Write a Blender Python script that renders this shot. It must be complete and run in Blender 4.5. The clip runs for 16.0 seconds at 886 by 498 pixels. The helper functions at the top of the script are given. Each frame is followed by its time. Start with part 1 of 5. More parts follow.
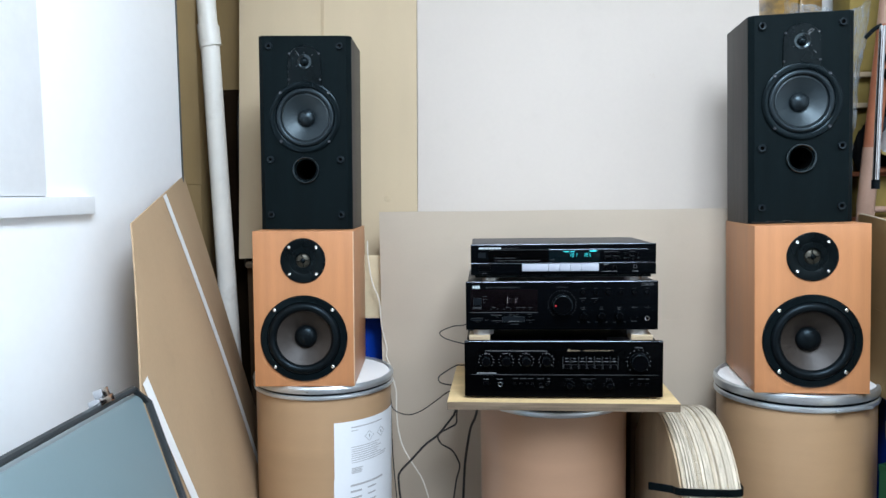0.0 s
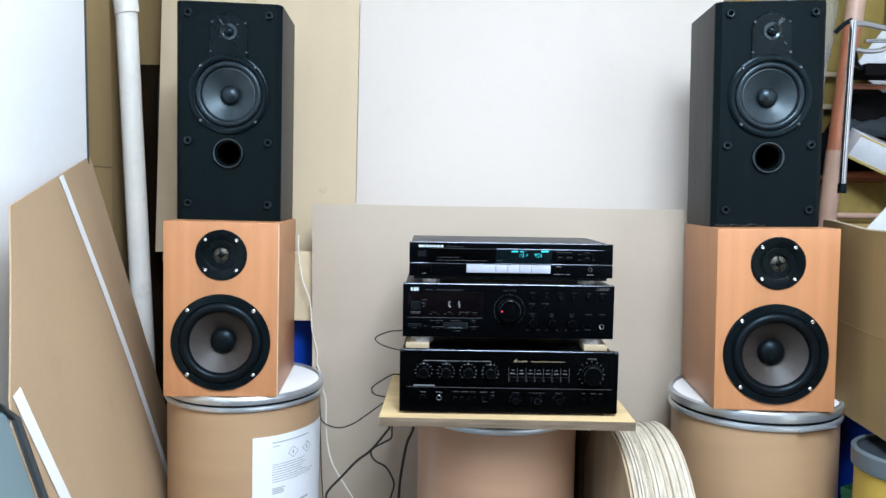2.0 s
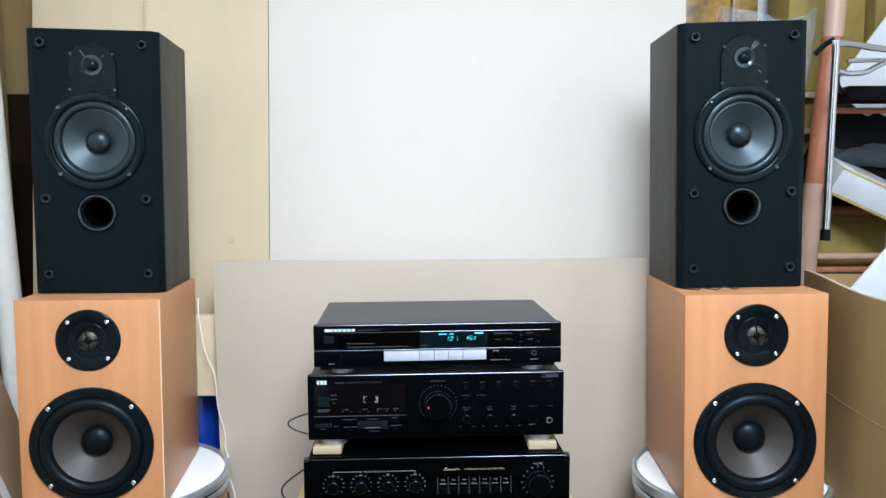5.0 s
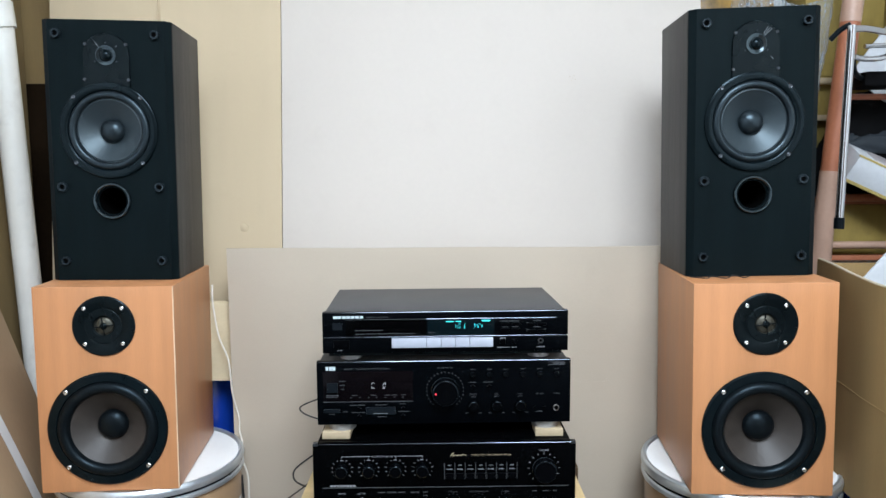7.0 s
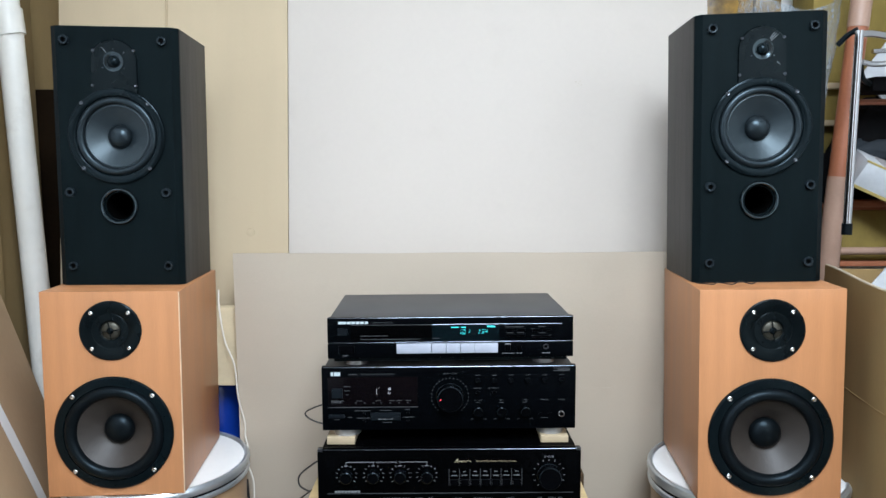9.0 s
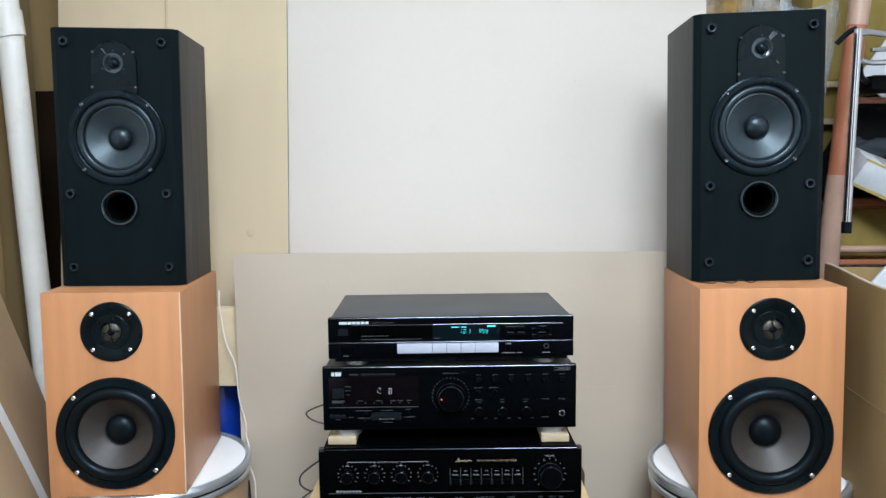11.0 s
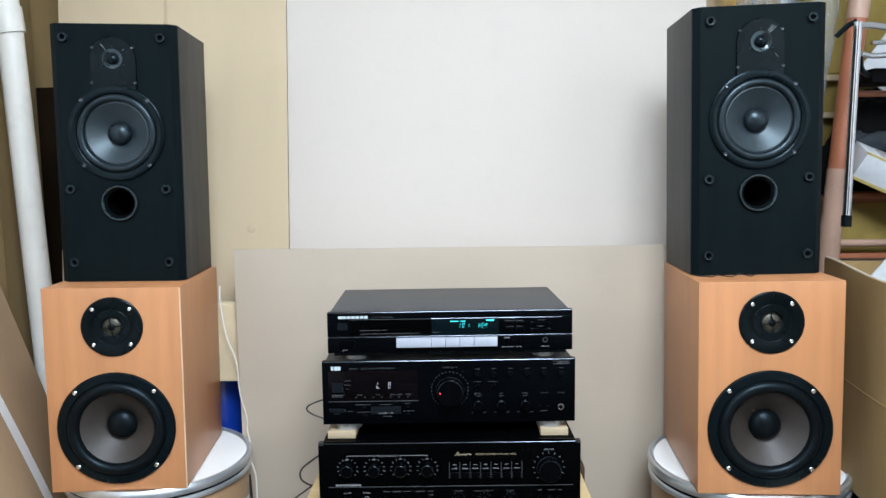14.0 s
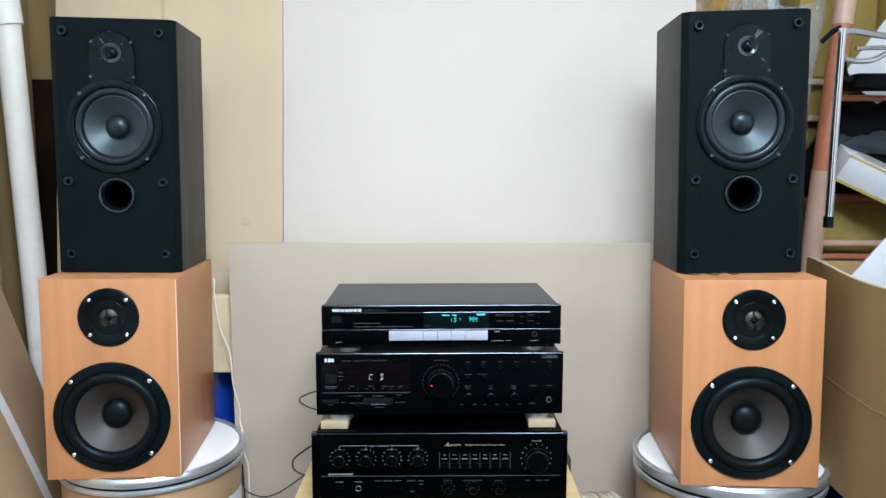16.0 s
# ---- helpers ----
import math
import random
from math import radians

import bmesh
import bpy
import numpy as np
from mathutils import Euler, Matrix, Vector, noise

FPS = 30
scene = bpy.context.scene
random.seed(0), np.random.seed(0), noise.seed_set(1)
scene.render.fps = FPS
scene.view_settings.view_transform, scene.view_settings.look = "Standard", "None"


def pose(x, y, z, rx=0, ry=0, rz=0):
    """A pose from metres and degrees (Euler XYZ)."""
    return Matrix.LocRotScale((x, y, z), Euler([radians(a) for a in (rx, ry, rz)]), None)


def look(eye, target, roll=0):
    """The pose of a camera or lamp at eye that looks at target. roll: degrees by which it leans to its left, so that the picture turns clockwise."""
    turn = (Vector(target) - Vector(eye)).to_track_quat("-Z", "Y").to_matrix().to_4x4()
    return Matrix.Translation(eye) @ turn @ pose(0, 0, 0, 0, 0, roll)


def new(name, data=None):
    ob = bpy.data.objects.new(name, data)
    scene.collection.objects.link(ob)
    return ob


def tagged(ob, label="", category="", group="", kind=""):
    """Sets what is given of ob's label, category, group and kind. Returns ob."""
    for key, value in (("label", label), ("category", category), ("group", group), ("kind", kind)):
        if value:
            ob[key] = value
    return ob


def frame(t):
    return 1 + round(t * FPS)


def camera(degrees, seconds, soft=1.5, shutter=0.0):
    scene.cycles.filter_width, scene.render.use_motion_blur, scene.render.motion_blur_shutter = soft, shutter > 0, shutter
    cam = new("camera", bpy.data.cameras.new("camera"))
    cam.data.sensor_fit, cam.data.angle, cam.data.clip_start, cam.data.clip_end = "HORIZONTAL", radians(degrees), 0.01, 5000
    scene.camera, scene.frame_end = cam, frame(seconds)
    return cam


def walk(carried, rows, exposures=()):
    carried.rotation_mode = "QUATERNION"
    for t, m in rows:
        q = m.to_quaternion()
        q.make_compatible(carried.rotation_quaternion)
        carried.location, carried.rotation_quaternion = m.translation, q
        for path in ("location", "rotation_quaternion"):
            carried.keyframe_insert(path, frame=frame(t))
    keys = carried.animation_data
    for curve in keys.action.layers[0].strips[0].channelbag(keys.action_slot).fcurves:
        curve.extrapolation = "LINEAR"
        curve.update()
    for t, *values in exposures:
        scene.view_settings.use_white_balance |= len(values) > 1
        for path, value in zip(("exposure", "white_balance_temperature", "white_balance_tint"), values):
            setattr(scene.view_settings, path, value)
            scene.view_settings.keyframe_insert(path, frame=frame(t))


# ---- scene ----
cam = camera(63.07, 16.0)
EXPOSURES = [(0.0, -0.21, 6120, 10), (0.7, -0.11, 6120, 10), (1.5, -0.09, 6100, 10), (2.0, 0.04, 6030, 10), (3.0, 0.26, 5980, 10), (3.5, 0.18, 6020, 10), (4.0, 0.21, 5930, 10), (4.5, 0.13, 6080, 10), (7.0, -0.12, 6240, 10), (9.0, -0.18, 6240, 10), (12.5, -0.15, 6240, 10), (16.0, -0.11, 6230, 10)]
PATH = [
    (0, (-0.1337, -1.6362, 0.9639), (-0.2984, 0.3510, 0.8092), -0.74),
    (0.5, (-0.1395, -1.6326, 0.9675), (-0.2290, 0.3588, 0.8046), 0.44),
    (1, (-0.1414, -1.6318, 0.9653), (-0.2522, 0.3594, 0.8148), 0.78),
    (1.5, (-0.1344, -1.5845, 0.9552), (-0.2483, 0.4089, 0.8388), 1.63),
    (2, (-0.1178, -1.4634, 0.9435), (-0.1455, 0.5306, 0.7909), 0.94),
    (2.5, (-0.1016, -1.3402, 0.9411), (-0.1272, 0.6511, 0.7559), 0.31),
    (3, (-0.1246, -1.2064, 0.9654), (-0.1553, 0.7853, 0.7865), 0.59),
    (3.5, (-0.1046, -1.1514, 0.9761), (-0.1543, 0.8346, 0.7458), -1.24),
    (4, (-0.0997, -1.1507, 1.0061), (-0.1466, 0.8355, 0.7767), 1.11),
    (4.5, (-0.0533, -1.1718, 1.0551), (-0.0115, 0.8189, 0.8672), 0.82),
    (4.7, (-0.0343, -1.1819, 1.0807), (0.0296, 0.8088, 0.8991), -0.05),
    (7, (-0.0004, -1.1934, 1.0842), (-0.0028, 0.7946, 0.8652), -0.32),
    (7.5, (-0.0010, -1.1938, 1.0851), (-0.0115, 0.7946, 0.8702), -0.45),
    (8, (-0.0010, -1.1931, 1.0831), (-0.0232, 0.7953, 0.8694), -0.28),
    (8.5, (0.0006, -1.1940, 1.0828), (-0.0200, 0.7947, 0.8712), -0.14),
    (9, (0.0041, -1.1933, 1.0866), (-0.0195, 0.7958, 0.8794), -0.30),
    (11.5, (0.0037, -1.1954, 1.0874), (-0.0209, 0.7935, 0.8784), -0.55),
    (12, (0.0072, -1.1954, 1.0862), (-0.0209, 0.7933, 0.8750), -0.56),
    (12.5, (0.0080, -1.1967, 1.0870), (-0.0196, 0.7913, 0.8702), -0.62),
    (13, (0.0072, -1.1966, 1.0850), (-0.0136, 0.7913, 0.8663), -0.43),
    (13.5, (0.0094, -1.1965, 1.0840), (-0.0183, 0.7912, 0.8639), -0.56),
    (14, (0.0110, -1.1970, 1.0837), (-0.0210, 0.7908, 0.8660), -0.70),
    (14.5, (0.0090, -1.1988, 1.0823), (-0.0183, 0.7899, 0.8716), -0.55),
    (15, (0.0040, -1.2016, 1.0821), (-0.0591, 0.7842, 0.8525), -0.59),
    (15.5, (0.0116, -1.2192, 1.0894), (0.0148, 0.7701, 0.8823), -0.17),
    (16, (0.0062, -1.2252, 1.0862), (0.0026, 0.7616, 0.8571), 0.08),
]
walk(cam, [(t, look(eye, target, roll)) for t, eye, target, roll in PATH], EXPOSURES)

# ---- light ----
world = bpy.data.worlds.new("room_air")
scene.world = world
world.use_nodes = True
world.node_tree.nodes["Background"].inputs[0].default_value = (0.9, 0.95, 1.0, 1)
world.node_tree.nodes["Background"].inputs[1].default_value = 0.05


def area_lamp(name, x, y, z, sx, sy, watts, color):
    data = bpy.data.lights.new(name, "AREA")
    data.shape, data.size, data.size_y, data.energy, data.color = "RECTANGLE", sx, sy, watts, color
    ob = new(name, data)
    ob.matrix_world = pose(x, y, z)
    return ob


area_lamp("unseen_lamp", 0.22, -1.55, 2.42, 0.9, 1.2, 124, (0.82, 0.91, 1.0))
# added fill lamp, unseen, that brightens the white west panels
area_lamp("unseen_lamp", 0.65, -2.55, 2.42, 0.6, 0.6, 40, (0.82, 0.91, 1.0))


# ---- materials ----
def mat(name, base, rough=0.6, metal=0.0, var=0.12, scale=8.0, fine=120.0, bump=0.1, stretch=(1, 1, 1), spot=0.0, spot_color=(0.2, 0.14, 0.09),
        emit=0.0, coat=0.0, spec=0.5, tint=None):
    """A procedural surface: broad and fine tone variation, optional stains, fine relief."""
    m = bpy.data.materials.new(name)
    m.use_nodes = True
    nt = m.node_tree
    nodes, links = nt.nodes, nt.links
    b = nodes["Principled BSDF"]
    b.inputs["Roughness"].default_value, b.inputs["Metallic"].default_value = rough, metal
    b.inputs["Coat Weight"].default_value, b.inputs["Specular IOR Level"].default_value = coat, spec
    if tint:
        b.inputs["Specular Tint"].default_value = (*tint, 1)
    if emit:
        b.inputs["Base Color"].default_value = (*base, 1)
        b.inputs["Emission Color"].default_value, b.inputs["Emission Strength"].default_value = (*base, 1), emit
        return m
    tc, mp = nodes.new("ShaderNodeTexCoord"), nodes.new("ShaderNodeMapping")
    mp.inputs["Scale"].default_value = stretch
    links.new(tc.outputs["Object"], mp.inputs["Vector"])
    n1, n2 = nodes.new("ShaderNodeTexNoise"), nodes.new("ShaderNodeTexNoise")
    n1.inputs["Scale"].default_value, n1.inputs["Detail"].default_value = scale, 5
    n2.inputs["Scale"].default_value, n2.inputs["Detail"].default_value = fine, 3
    for n in (n1, n2):
        links.new(mp.outputs[0], n.inputs["Vector"])
    mix = nodes.new("ShaderNodeMath")
    mix.operation = "MULTIPLY_ADD"
    mix.inputs[1].default_value = 0.35
    links.new(n2.outputs[0], mix.inputs[0])
    links.new(n1.outputs[0], mix.inputs[2])
    ramp = nodes.new("ShaderNodeValToRGB")
    e = ramp.color_ramp.elements
    e[0].position, e[1].position = 0.42, 0.95
    e[0].color = (*[c * (1 - var) for c in base], 1)
    e[1].color = (*[min(1, c * (1 + var)) for c in base], 1)
    links.new(mix.outputs[0], ramp.inputs[0])
    color = ramp.outputs[0]
    if spot:
        n3, r3, mx = nodes.new("ShaderNodeTexNoise"), nodes.new("ShaderNodeValToRGB"), nodes.new("ShaderNodeMixRGB")
        n3.inputs["Scale"].default_value, n3.inputs["Detail"].default_value = 14, 6
        links.new(tc.outputs["Object"], n3.inputs["Vector"])
        r3.color_ramp.elements[0].position, r3.color_ramp.elements[1].position = 0.60, 0.78
        r3.color_ramp.elements[1].color = (spot, spot, spot, 1)
        links.new(n3.outputs[0], r3.inputs[0])
        links.new(r3.outputs[0], mx.inputs[0])
        links.new(color, mx.inputs[1])
        mx.inputs[2].default_value = (*spot_color, 1)
        color = mx.outputs[0]
    links.new(color, b.inputs["Base Color"])
    rr = nodes.new("ShaderNodeMapRange")
    rr.inputs["To Min"].default_value, rr.inputs["To Max"].default_value = max(0.02, rough - 0.07), min(1, rough + 0.07)
    links.new(n1.outputs[0], rr.inputs[0])
    links.new(rr.outputs[0], b.inputs["Roughness"])
    if bump:
        bp = nodes.new("ShaderNodeBump")
        bp.inputs["Strength"].default_value, bp.inputs["Distance"].default_value = bump, 0.002
        links.new(mix.outputs[0], bp.inputs["Height"])
        links.new(bp.outputs[0], b.inputs["Normal"])
    return m


KRAFT = mat("kraft_cardboard", (0.42, 0.29, 0.17), 0.8, var=0.10, scale=3, fine=220, stretch=(1, 1, 0.3), bump=0.15, spot=0.12)
KRAFT_DARK = mat("brown_cardboard", (0.27, 0.185, 0.078), 0.85, var=0.12, scale=3, fine=160, stretch=(4, 4, 0.4), bump=0.15, spot=0.15)
# near-black brown: the shade of deep gaps put into the colour
GAP_SHADE = mat("gap_shade_brown", (0.013, 0.0075, 0.0036), 0.8, var=0.4, scale=5, fine=90, bump=0.2, spec=0.06)
KRAFT_PALE = mat("pale_cardboard", (0.56, 0.45, 0.30), 0.85, var=0.05, scale=2, fine=180, stretch=(6, 6, 0.5), bump=0.12, spot=0.05)
KRAFT_GREY = mat("grey_cardboard", (0.47, 0.40, 0.315), 0.85, var=0.05, scale=2, fine=200, stretch=(1, 1, 3), bump=0.10, spot=0.05)
PALE_CARD_SCUFF = mat("scuffed_card", (0.52, 0.45, 0.365), 0.9, var=0.1, scale=40, bump=0.1)
BOARD_WHITE = mat("white_hardboard", (0.565, 0.507, 0.447), 0.6, var=0.03, scale=2, fine=90, bump=0.06, spot=0.04)
DRUM_KRAFT = mat("drum_kraft", (0.415, 0.268, 0.148), 0.45, var=0.07, scale=3, fine=150, stretch=(1, 1, 6), bump=0.06, spot=0.08, coat=0.2)
DRUM_KRAFT_RED = mat("reddish_drum_kraft", (0.375, 0.226, 0.140), 0.45, var=0.07, scale=3, fine=150, stretch=(1, 1, 6), bump=0.06, spot=0.08, coat=0.2)
# brown card darkened so that the colour itself holds the shade
BOX_BROWN_SHADED = mat("brown_card_with_shade", (0.075, 0.048, 0.028), 0.85, var=0.2, scale=4, fine=90, bump=0.15, spec=0.1)
PLASTER = mat("white_plaster", (0.80, 0.80, 0.78), 0.85, var=0.04, scale=3, fine=60, bump=0.25, spot=0.08, spot_color=(0.5, 0.48, 0.42))
# dark brown for an unseen wall, chosen to weaken bounced light
BOUNCE_BROWN = mat("bounce_cutting_brown", (0.16, 0.125, 0.10), 0.8, var=0.1, scale=3, fine=60, bump=0.2, spot=0.1)
PANEL_WHITE = mat("white_wall_panel", (0.93, 0.94, 0.95), 0.5, var=0.03, scale=2, fine=40, bump=0.05)
PANEL_GREY = mat("light_grey_panel", (0.76, 0.77, 0.775), 0.6, var=0.05, scale=6, fine=60, bump=0.1, spot=0.06)
CONCRETE = mat("concrete_floor", (0.055, 0.045, 0.038), 0.8, var=0.25, scale=4, fine=80, bump=0.3, spot=0.3)
LID_WHITE = mat("white_enamel", (0.88, 0.88, 0.87), 0.45, var=0.04, scale=6, bump=0.05, spot=0.05)
STEEL = mat("galvanised_steel", (0.64, 0.69, 0.73), 0.30, 0.8, var=0.12, scale=12, bump=0.06, stretch=(1, 1, 4))
CHROME = mat("chrome", (0.50, 0.51, 0.53), 0.10, 1.0, var=0.04, bump=0.0)
SCREW = mat("bright_screw", (0.8, 0.8, 0.78), 0.25, 1.0, var=0.05, bump=0.0)
DARK_SCREW = mat("dark_screw", (0.10, 0.11, 0.125), 0.3, 1.0, var=0.05, bump=0.0)
BEECH = mat("orange_beech_laminate", (0.46, 0.206, 0.087), 0.40, var=0.13, scale=4, fine=70, stretch=(9, 9, 0.5), bump=0.04, spot=0.3, spot_color=(0.42, 0.19, 0.085))
BEECH_EDGE = mat("worn_laminate_edge", (0.62, 0.45, 0.30), 0.6, var=0.2, scale=30, bump=0.1)
BLACK_ASH = mat("black_ash_vinyl", (0.036, 0.034, 0.032), 0.5, spec=0.25, var=0.85, scale=8, fine=90, stretch=(9, 9, 0.4), bump=0.2)
BLACK_BAFFLE = mat("black_baffle", (0.0024, 0.0050, 0.0060), 0.5, spec=0.07, var=0.25, scale=10, fine=200, stretch=(6, 6, 0.6), bump=0.12, tint=(0.8, 0.97, 1.0))
BLACK_PLASTIC = mat("black_plastic", (0.0020, 0.0036, 0.0044), 0.28, spec=0.14, var=0.15, scale=20, bump=0.03, tint=(0.75, 0.93, 1.0))
GLOSS_PLASTIC = mat("satin_black_frame", (0.0026, 0.0048, 0.0060), 0.19, var=0.15, scale=20, bump=0.01, spec=0.17, tint=(0.65, 0.88, 1.0))
RUBBER = mat("black_rubber", (0.0030, 0.0042, 0.0052), 0.36, spec=0.18, var=0.2, scale=30, bump=0.03, tint=(0.62, 0.85, 1.0))
CONE_GREY = mat("grey_brown_cone", (0.032, 0.0262, 0.0222), 0.52, var=0.10, scale=25, fine=200, bump=0.08, spec=0.45)
CONE_DARK = mat("dark_grey_cone", (0.0105, 0.0158, 0.0195), 0.42, var=0.10, scale=25, fine=200, bump=0.05, spec=0.6, tint=(0.75, 0.92, 1.0))
ROLL_RUBBER = mat("grey_black_roll", (0.0060, 0.0085, 0.0105), 0.32, spec=0.45, var=0.15, scale=30, bump=0.03, tint=(0.65, 0.87, 1.0))
SOCKET = mat("grey_black_socket", (0.011, 0.016, 0.020), 0.28, var=0.1, bump=0.0, spec=0.3, tint=(0.75, 0.92, 1.0))
HOLE = mat("port_inside", (0.001, 0.001, 0.001), 0.9, var=0.1, bump=0.0, spec=0.02)
TWEETER_MESH = mat("tweeter_metal", (0.065, 0.062, 0.048), 0.45, 0.6, var=0.3, scale=60, fine=400, bump=0.2)
UNIT_TOP = mat("dark_grey_sheet_metal", (0.052, 0.052, 0.053), 0.5, 0.0, spec=0.35, var=0.1, scale=8, fine=400, bump=0.08)
UNIT_FRONT = mat("black_anodised_front", (0.0008, 0.0011, 0.0016), 0.3, spec=0.03, var=0.2, scale=5, fine=300, stretch=(0.3, 3, 3), bump=0.03, tint=(0.75, 0.9, 1.0))
UNIT_FACE = mat("satin_black_panel", (0.0006, 0.0007, 0.0009), 0.25, spec=0.02, var=0.2, scale=5, fine=300, bump=0.02)
WINDOW_GLASS = mat("smoked_display_window", (0.0020, 0.0014, 0.0020), 0.12, spec=0.08, var=0.1, bump=0.0)
WINDOW_TEAL = mat("teal_display_window", (0.0016, 0.0045, 0.006), 0.12, spec=0.08, var=0.1, bump=0.0)
KNOB = mat("black_knob", (0.0009, 0.0012, 0.0018), 0.16, spec=0.22, var=0.1, bump=0.01, tint=(0.7, 0.88, 1.0))
KNOB_FACE = mat("black_knob_face", (0.0008, 0.0010, 0.0014), 0.3, spec=0.03, var=0.1, bump=0.02)
EDGE_GLOSS = mat("polished_dark_edge", (0.075, 0.085, 0.10), 0.16, 1.0, var=0.05, bump=0.0)
PORT_GLOSS = mat("glossy_black_flare", (0.0030, 0.0050, 0.0062), 0.14, spec=0.8, var=0.1, bump=0.0, tint=(0.7, 0.9, 1.0))
SILVER = mat("silver_button", (0.42, 0.45, 0.52), 0.4, 0.3, var=0.10, scale=5, bump=0.0)
GREY_BUTTON = mat("blue_grey_button", (0.0045, 0.0065, 0.0085), 0.35, var=0.05, bump=0.0, spec=0.1)
INK_BRIGHT = mat("bright_white_print", (0.44, 0.51, 0.53), 0.6, var=0.05, bump=0.0)
INK_WHITE = mat("white_print", (0.19, 0.20, 0.21), 0.6, var=0.05, bump=0.0, spec=0.2)
INK_DIM = mat("grey_print", (0.058, 0.062, 0.066), 0.6, var=0.05, bump=0.0, spec=0.2)
INK_GOLD = mat("gold_print", (0.26, 0.215, 0.14), 0.5, var=0.05, bump=0.0)
INK_DARK = mat("faded_print", (0.40, 0.41, 0.42), 0.7, var=0.05, bump=0.0)
GLOW_TEAL = mat("teal_segments", (0.06, 0.75, 0.78), emit=1.6)
GLOW_WHITE = mat("white_segments", (0.85, 0.87, 0.92), emit=1.0)
GLOW_RED = mat("red_led", (1.0, 0.05, 0.07), emit=2.0)
PALE_LINE = mat("pale_plate_line", (0.22, 0.24, 0.25), 0.35, 0.3, var=0.05, bump=0.0)
CARTON_BROWN = mat("brown_carton_board", (0.27, 0.175, 0.068), 0.85, var=0.12, scale=3, fine=160, stretch=(4, 4, 0.4), bump=0.15, spot=0.15)
RAW_EDGE = mat("raw_board_edge", (0.50, 0.42, 0.30), 0.9, var=0.15, scale=30, bump=0.2)
FOOT_SILVER = mat("silver_foot", (0.36, 0.355, 0.345), 0.4, 0.5, var=0.06, bump=0.0)
PINE = mat("pine_board", (0.52, 0.38, 0.19), 0.65, var=0.22, scale=5, fine=60, stretch=(0.8, 7, 7), bump=0.08, spot=0.1)
PALE_WOOD = mat("pale_whitewood", (0.40, 0.315, 0.20), 0.75, var=0.15, scale=6, fine=60, stretch=(0.8, 7, 7), bump=0.08)
PLY_EDGE = mat("plywood_edge", (0.15, 0.112, 0.076), 0.85, var=0.4, scale=5, fine=50, stretch=(2, 2, 40), bump=0.25, spot=0.4, spec=0.2)
PLY_DISC = mat("pale_plywood", (0.50, 0.44, 0.345), 0.85, var=0.32, scale=7, fine=90, stretch=(14, 3, 3), bump=0.5, spot=0.5, spot_color=(0.33, 0.26, 0.17))
PLY_DISC_BROWN = mat("weathered_plywood", (0.42, 0.355, 0.26), 0.85, var=0.35, scale=7, fine=90, stretch=(14, 3, 3), bump=0.5, spot=0.5, spot_color=(0.25, 0.19, 0.12))
PLY_FACE = mat("brown_faced_plywood", (0.38, 0.28, 0.175), 0.7, var=0.2, scale=5, fine=90, stretch=(3, 3, 0.6), bump=0.15, spot=0.3, spot_color=(0.26, 0.17, 0.09))
PAPER = mat("white_paper", (0.76, 0.79, 0.82), 0.7, var=0.03, bump=0.03)
TAPE = mat("white_tape", (0.86, 0.86, 0.85), 0.45, var=0.04, scale=20, bump=0.05)
PIPE_WHITE = mat("white_plastic_pipe", (0.77, 0.755, 0.70), 0.4, var=0.06, scale=6, fine=60, bump=0.05, spot=0.3)
CABLE_BLACK = mat("black_cable", (0.012, 0.012, 0.012), 0.45, var=0.1, bump=0.0)
CABLE_WHITE = mat("white_cable", (0.72, 0.68, 0.60), 0.5, var=0.06, bump=0.0)
CASE_TEAL = mat("grey_green_case", (0.145, 0.20, 0.215), 0.34, var=0.04, scale=3, fine=200, bump=0.03)
CASE_RIM = mat("dark_case_rim", (0.03, 0.035, 0.038), 0.4, var=0.2, scale=20, bump=0.1)
BLUE_PLASTIC = mat("blue_plastic", (0.005, 0.034, 0.28), 0.22, var=0.3, scale=12, fine=40, bump=0.9)
YELLOW_TAPE = mat("yellowed_tape", (0.40, 0.31, 0.10), 0.5, var=0.25, scale=14, bump=0.1)
LID_PRINT = mat("faded_lid_print", (0.36, 0.33, 0.33), 0.5, var=0.35, scale=24, fine=60, bump=0.03, spot=0.6, spot_color=(0.45, 0.25, 0.22))
PAIL_RIM = mat("dark_grey_rim", (0.085, 0.105, 0.115), 0.45, var=0.15, scale=14, bump=0.05)
YELLOW = mat("yellow_paint", (0.42, 0.29, 0.05), 0.5, var=0.1, scale=9, bump=0.05)
GREEN = mat("green_plastic", (0.012, 0.095, 0.04), 0.45, var=0.1, bump=0.05)
TUB_CREAM = mat("cream_plastic", (0.70, 0.63, 0.47), 0.45, var=0.08, scale=9, bump=0.05, spot=0.1)
FOAM = mat("beige_foam", (0.60, 0.50, 0.33), 0.9, var=0.1, scale=20, bump=0.3)
# one olive card in two tones: this one has shelf shade painted in
OLIVE_SHADED = mat("shaded_olive_cardboard", (0.20, 0.142, 0.030), 0.8, var=0.35, scale=4, fine=60, stretch=(1, 1, 0.4), bump=0.15, spot=0.5, spot_color=(0.06, 0.04, 0.02))
# the lit copy of the same card, lighter and yellower
OLIVE_LIT = mat("lit_olive_cardboard", (0.27, 0.195, 0.045), 0.8, var=0.3, scale=4, fine=60, stretch=(1, 1, 0.4), bump=0.15, spot=0.4, spot_color=(0.09, 0.06, 0.02))
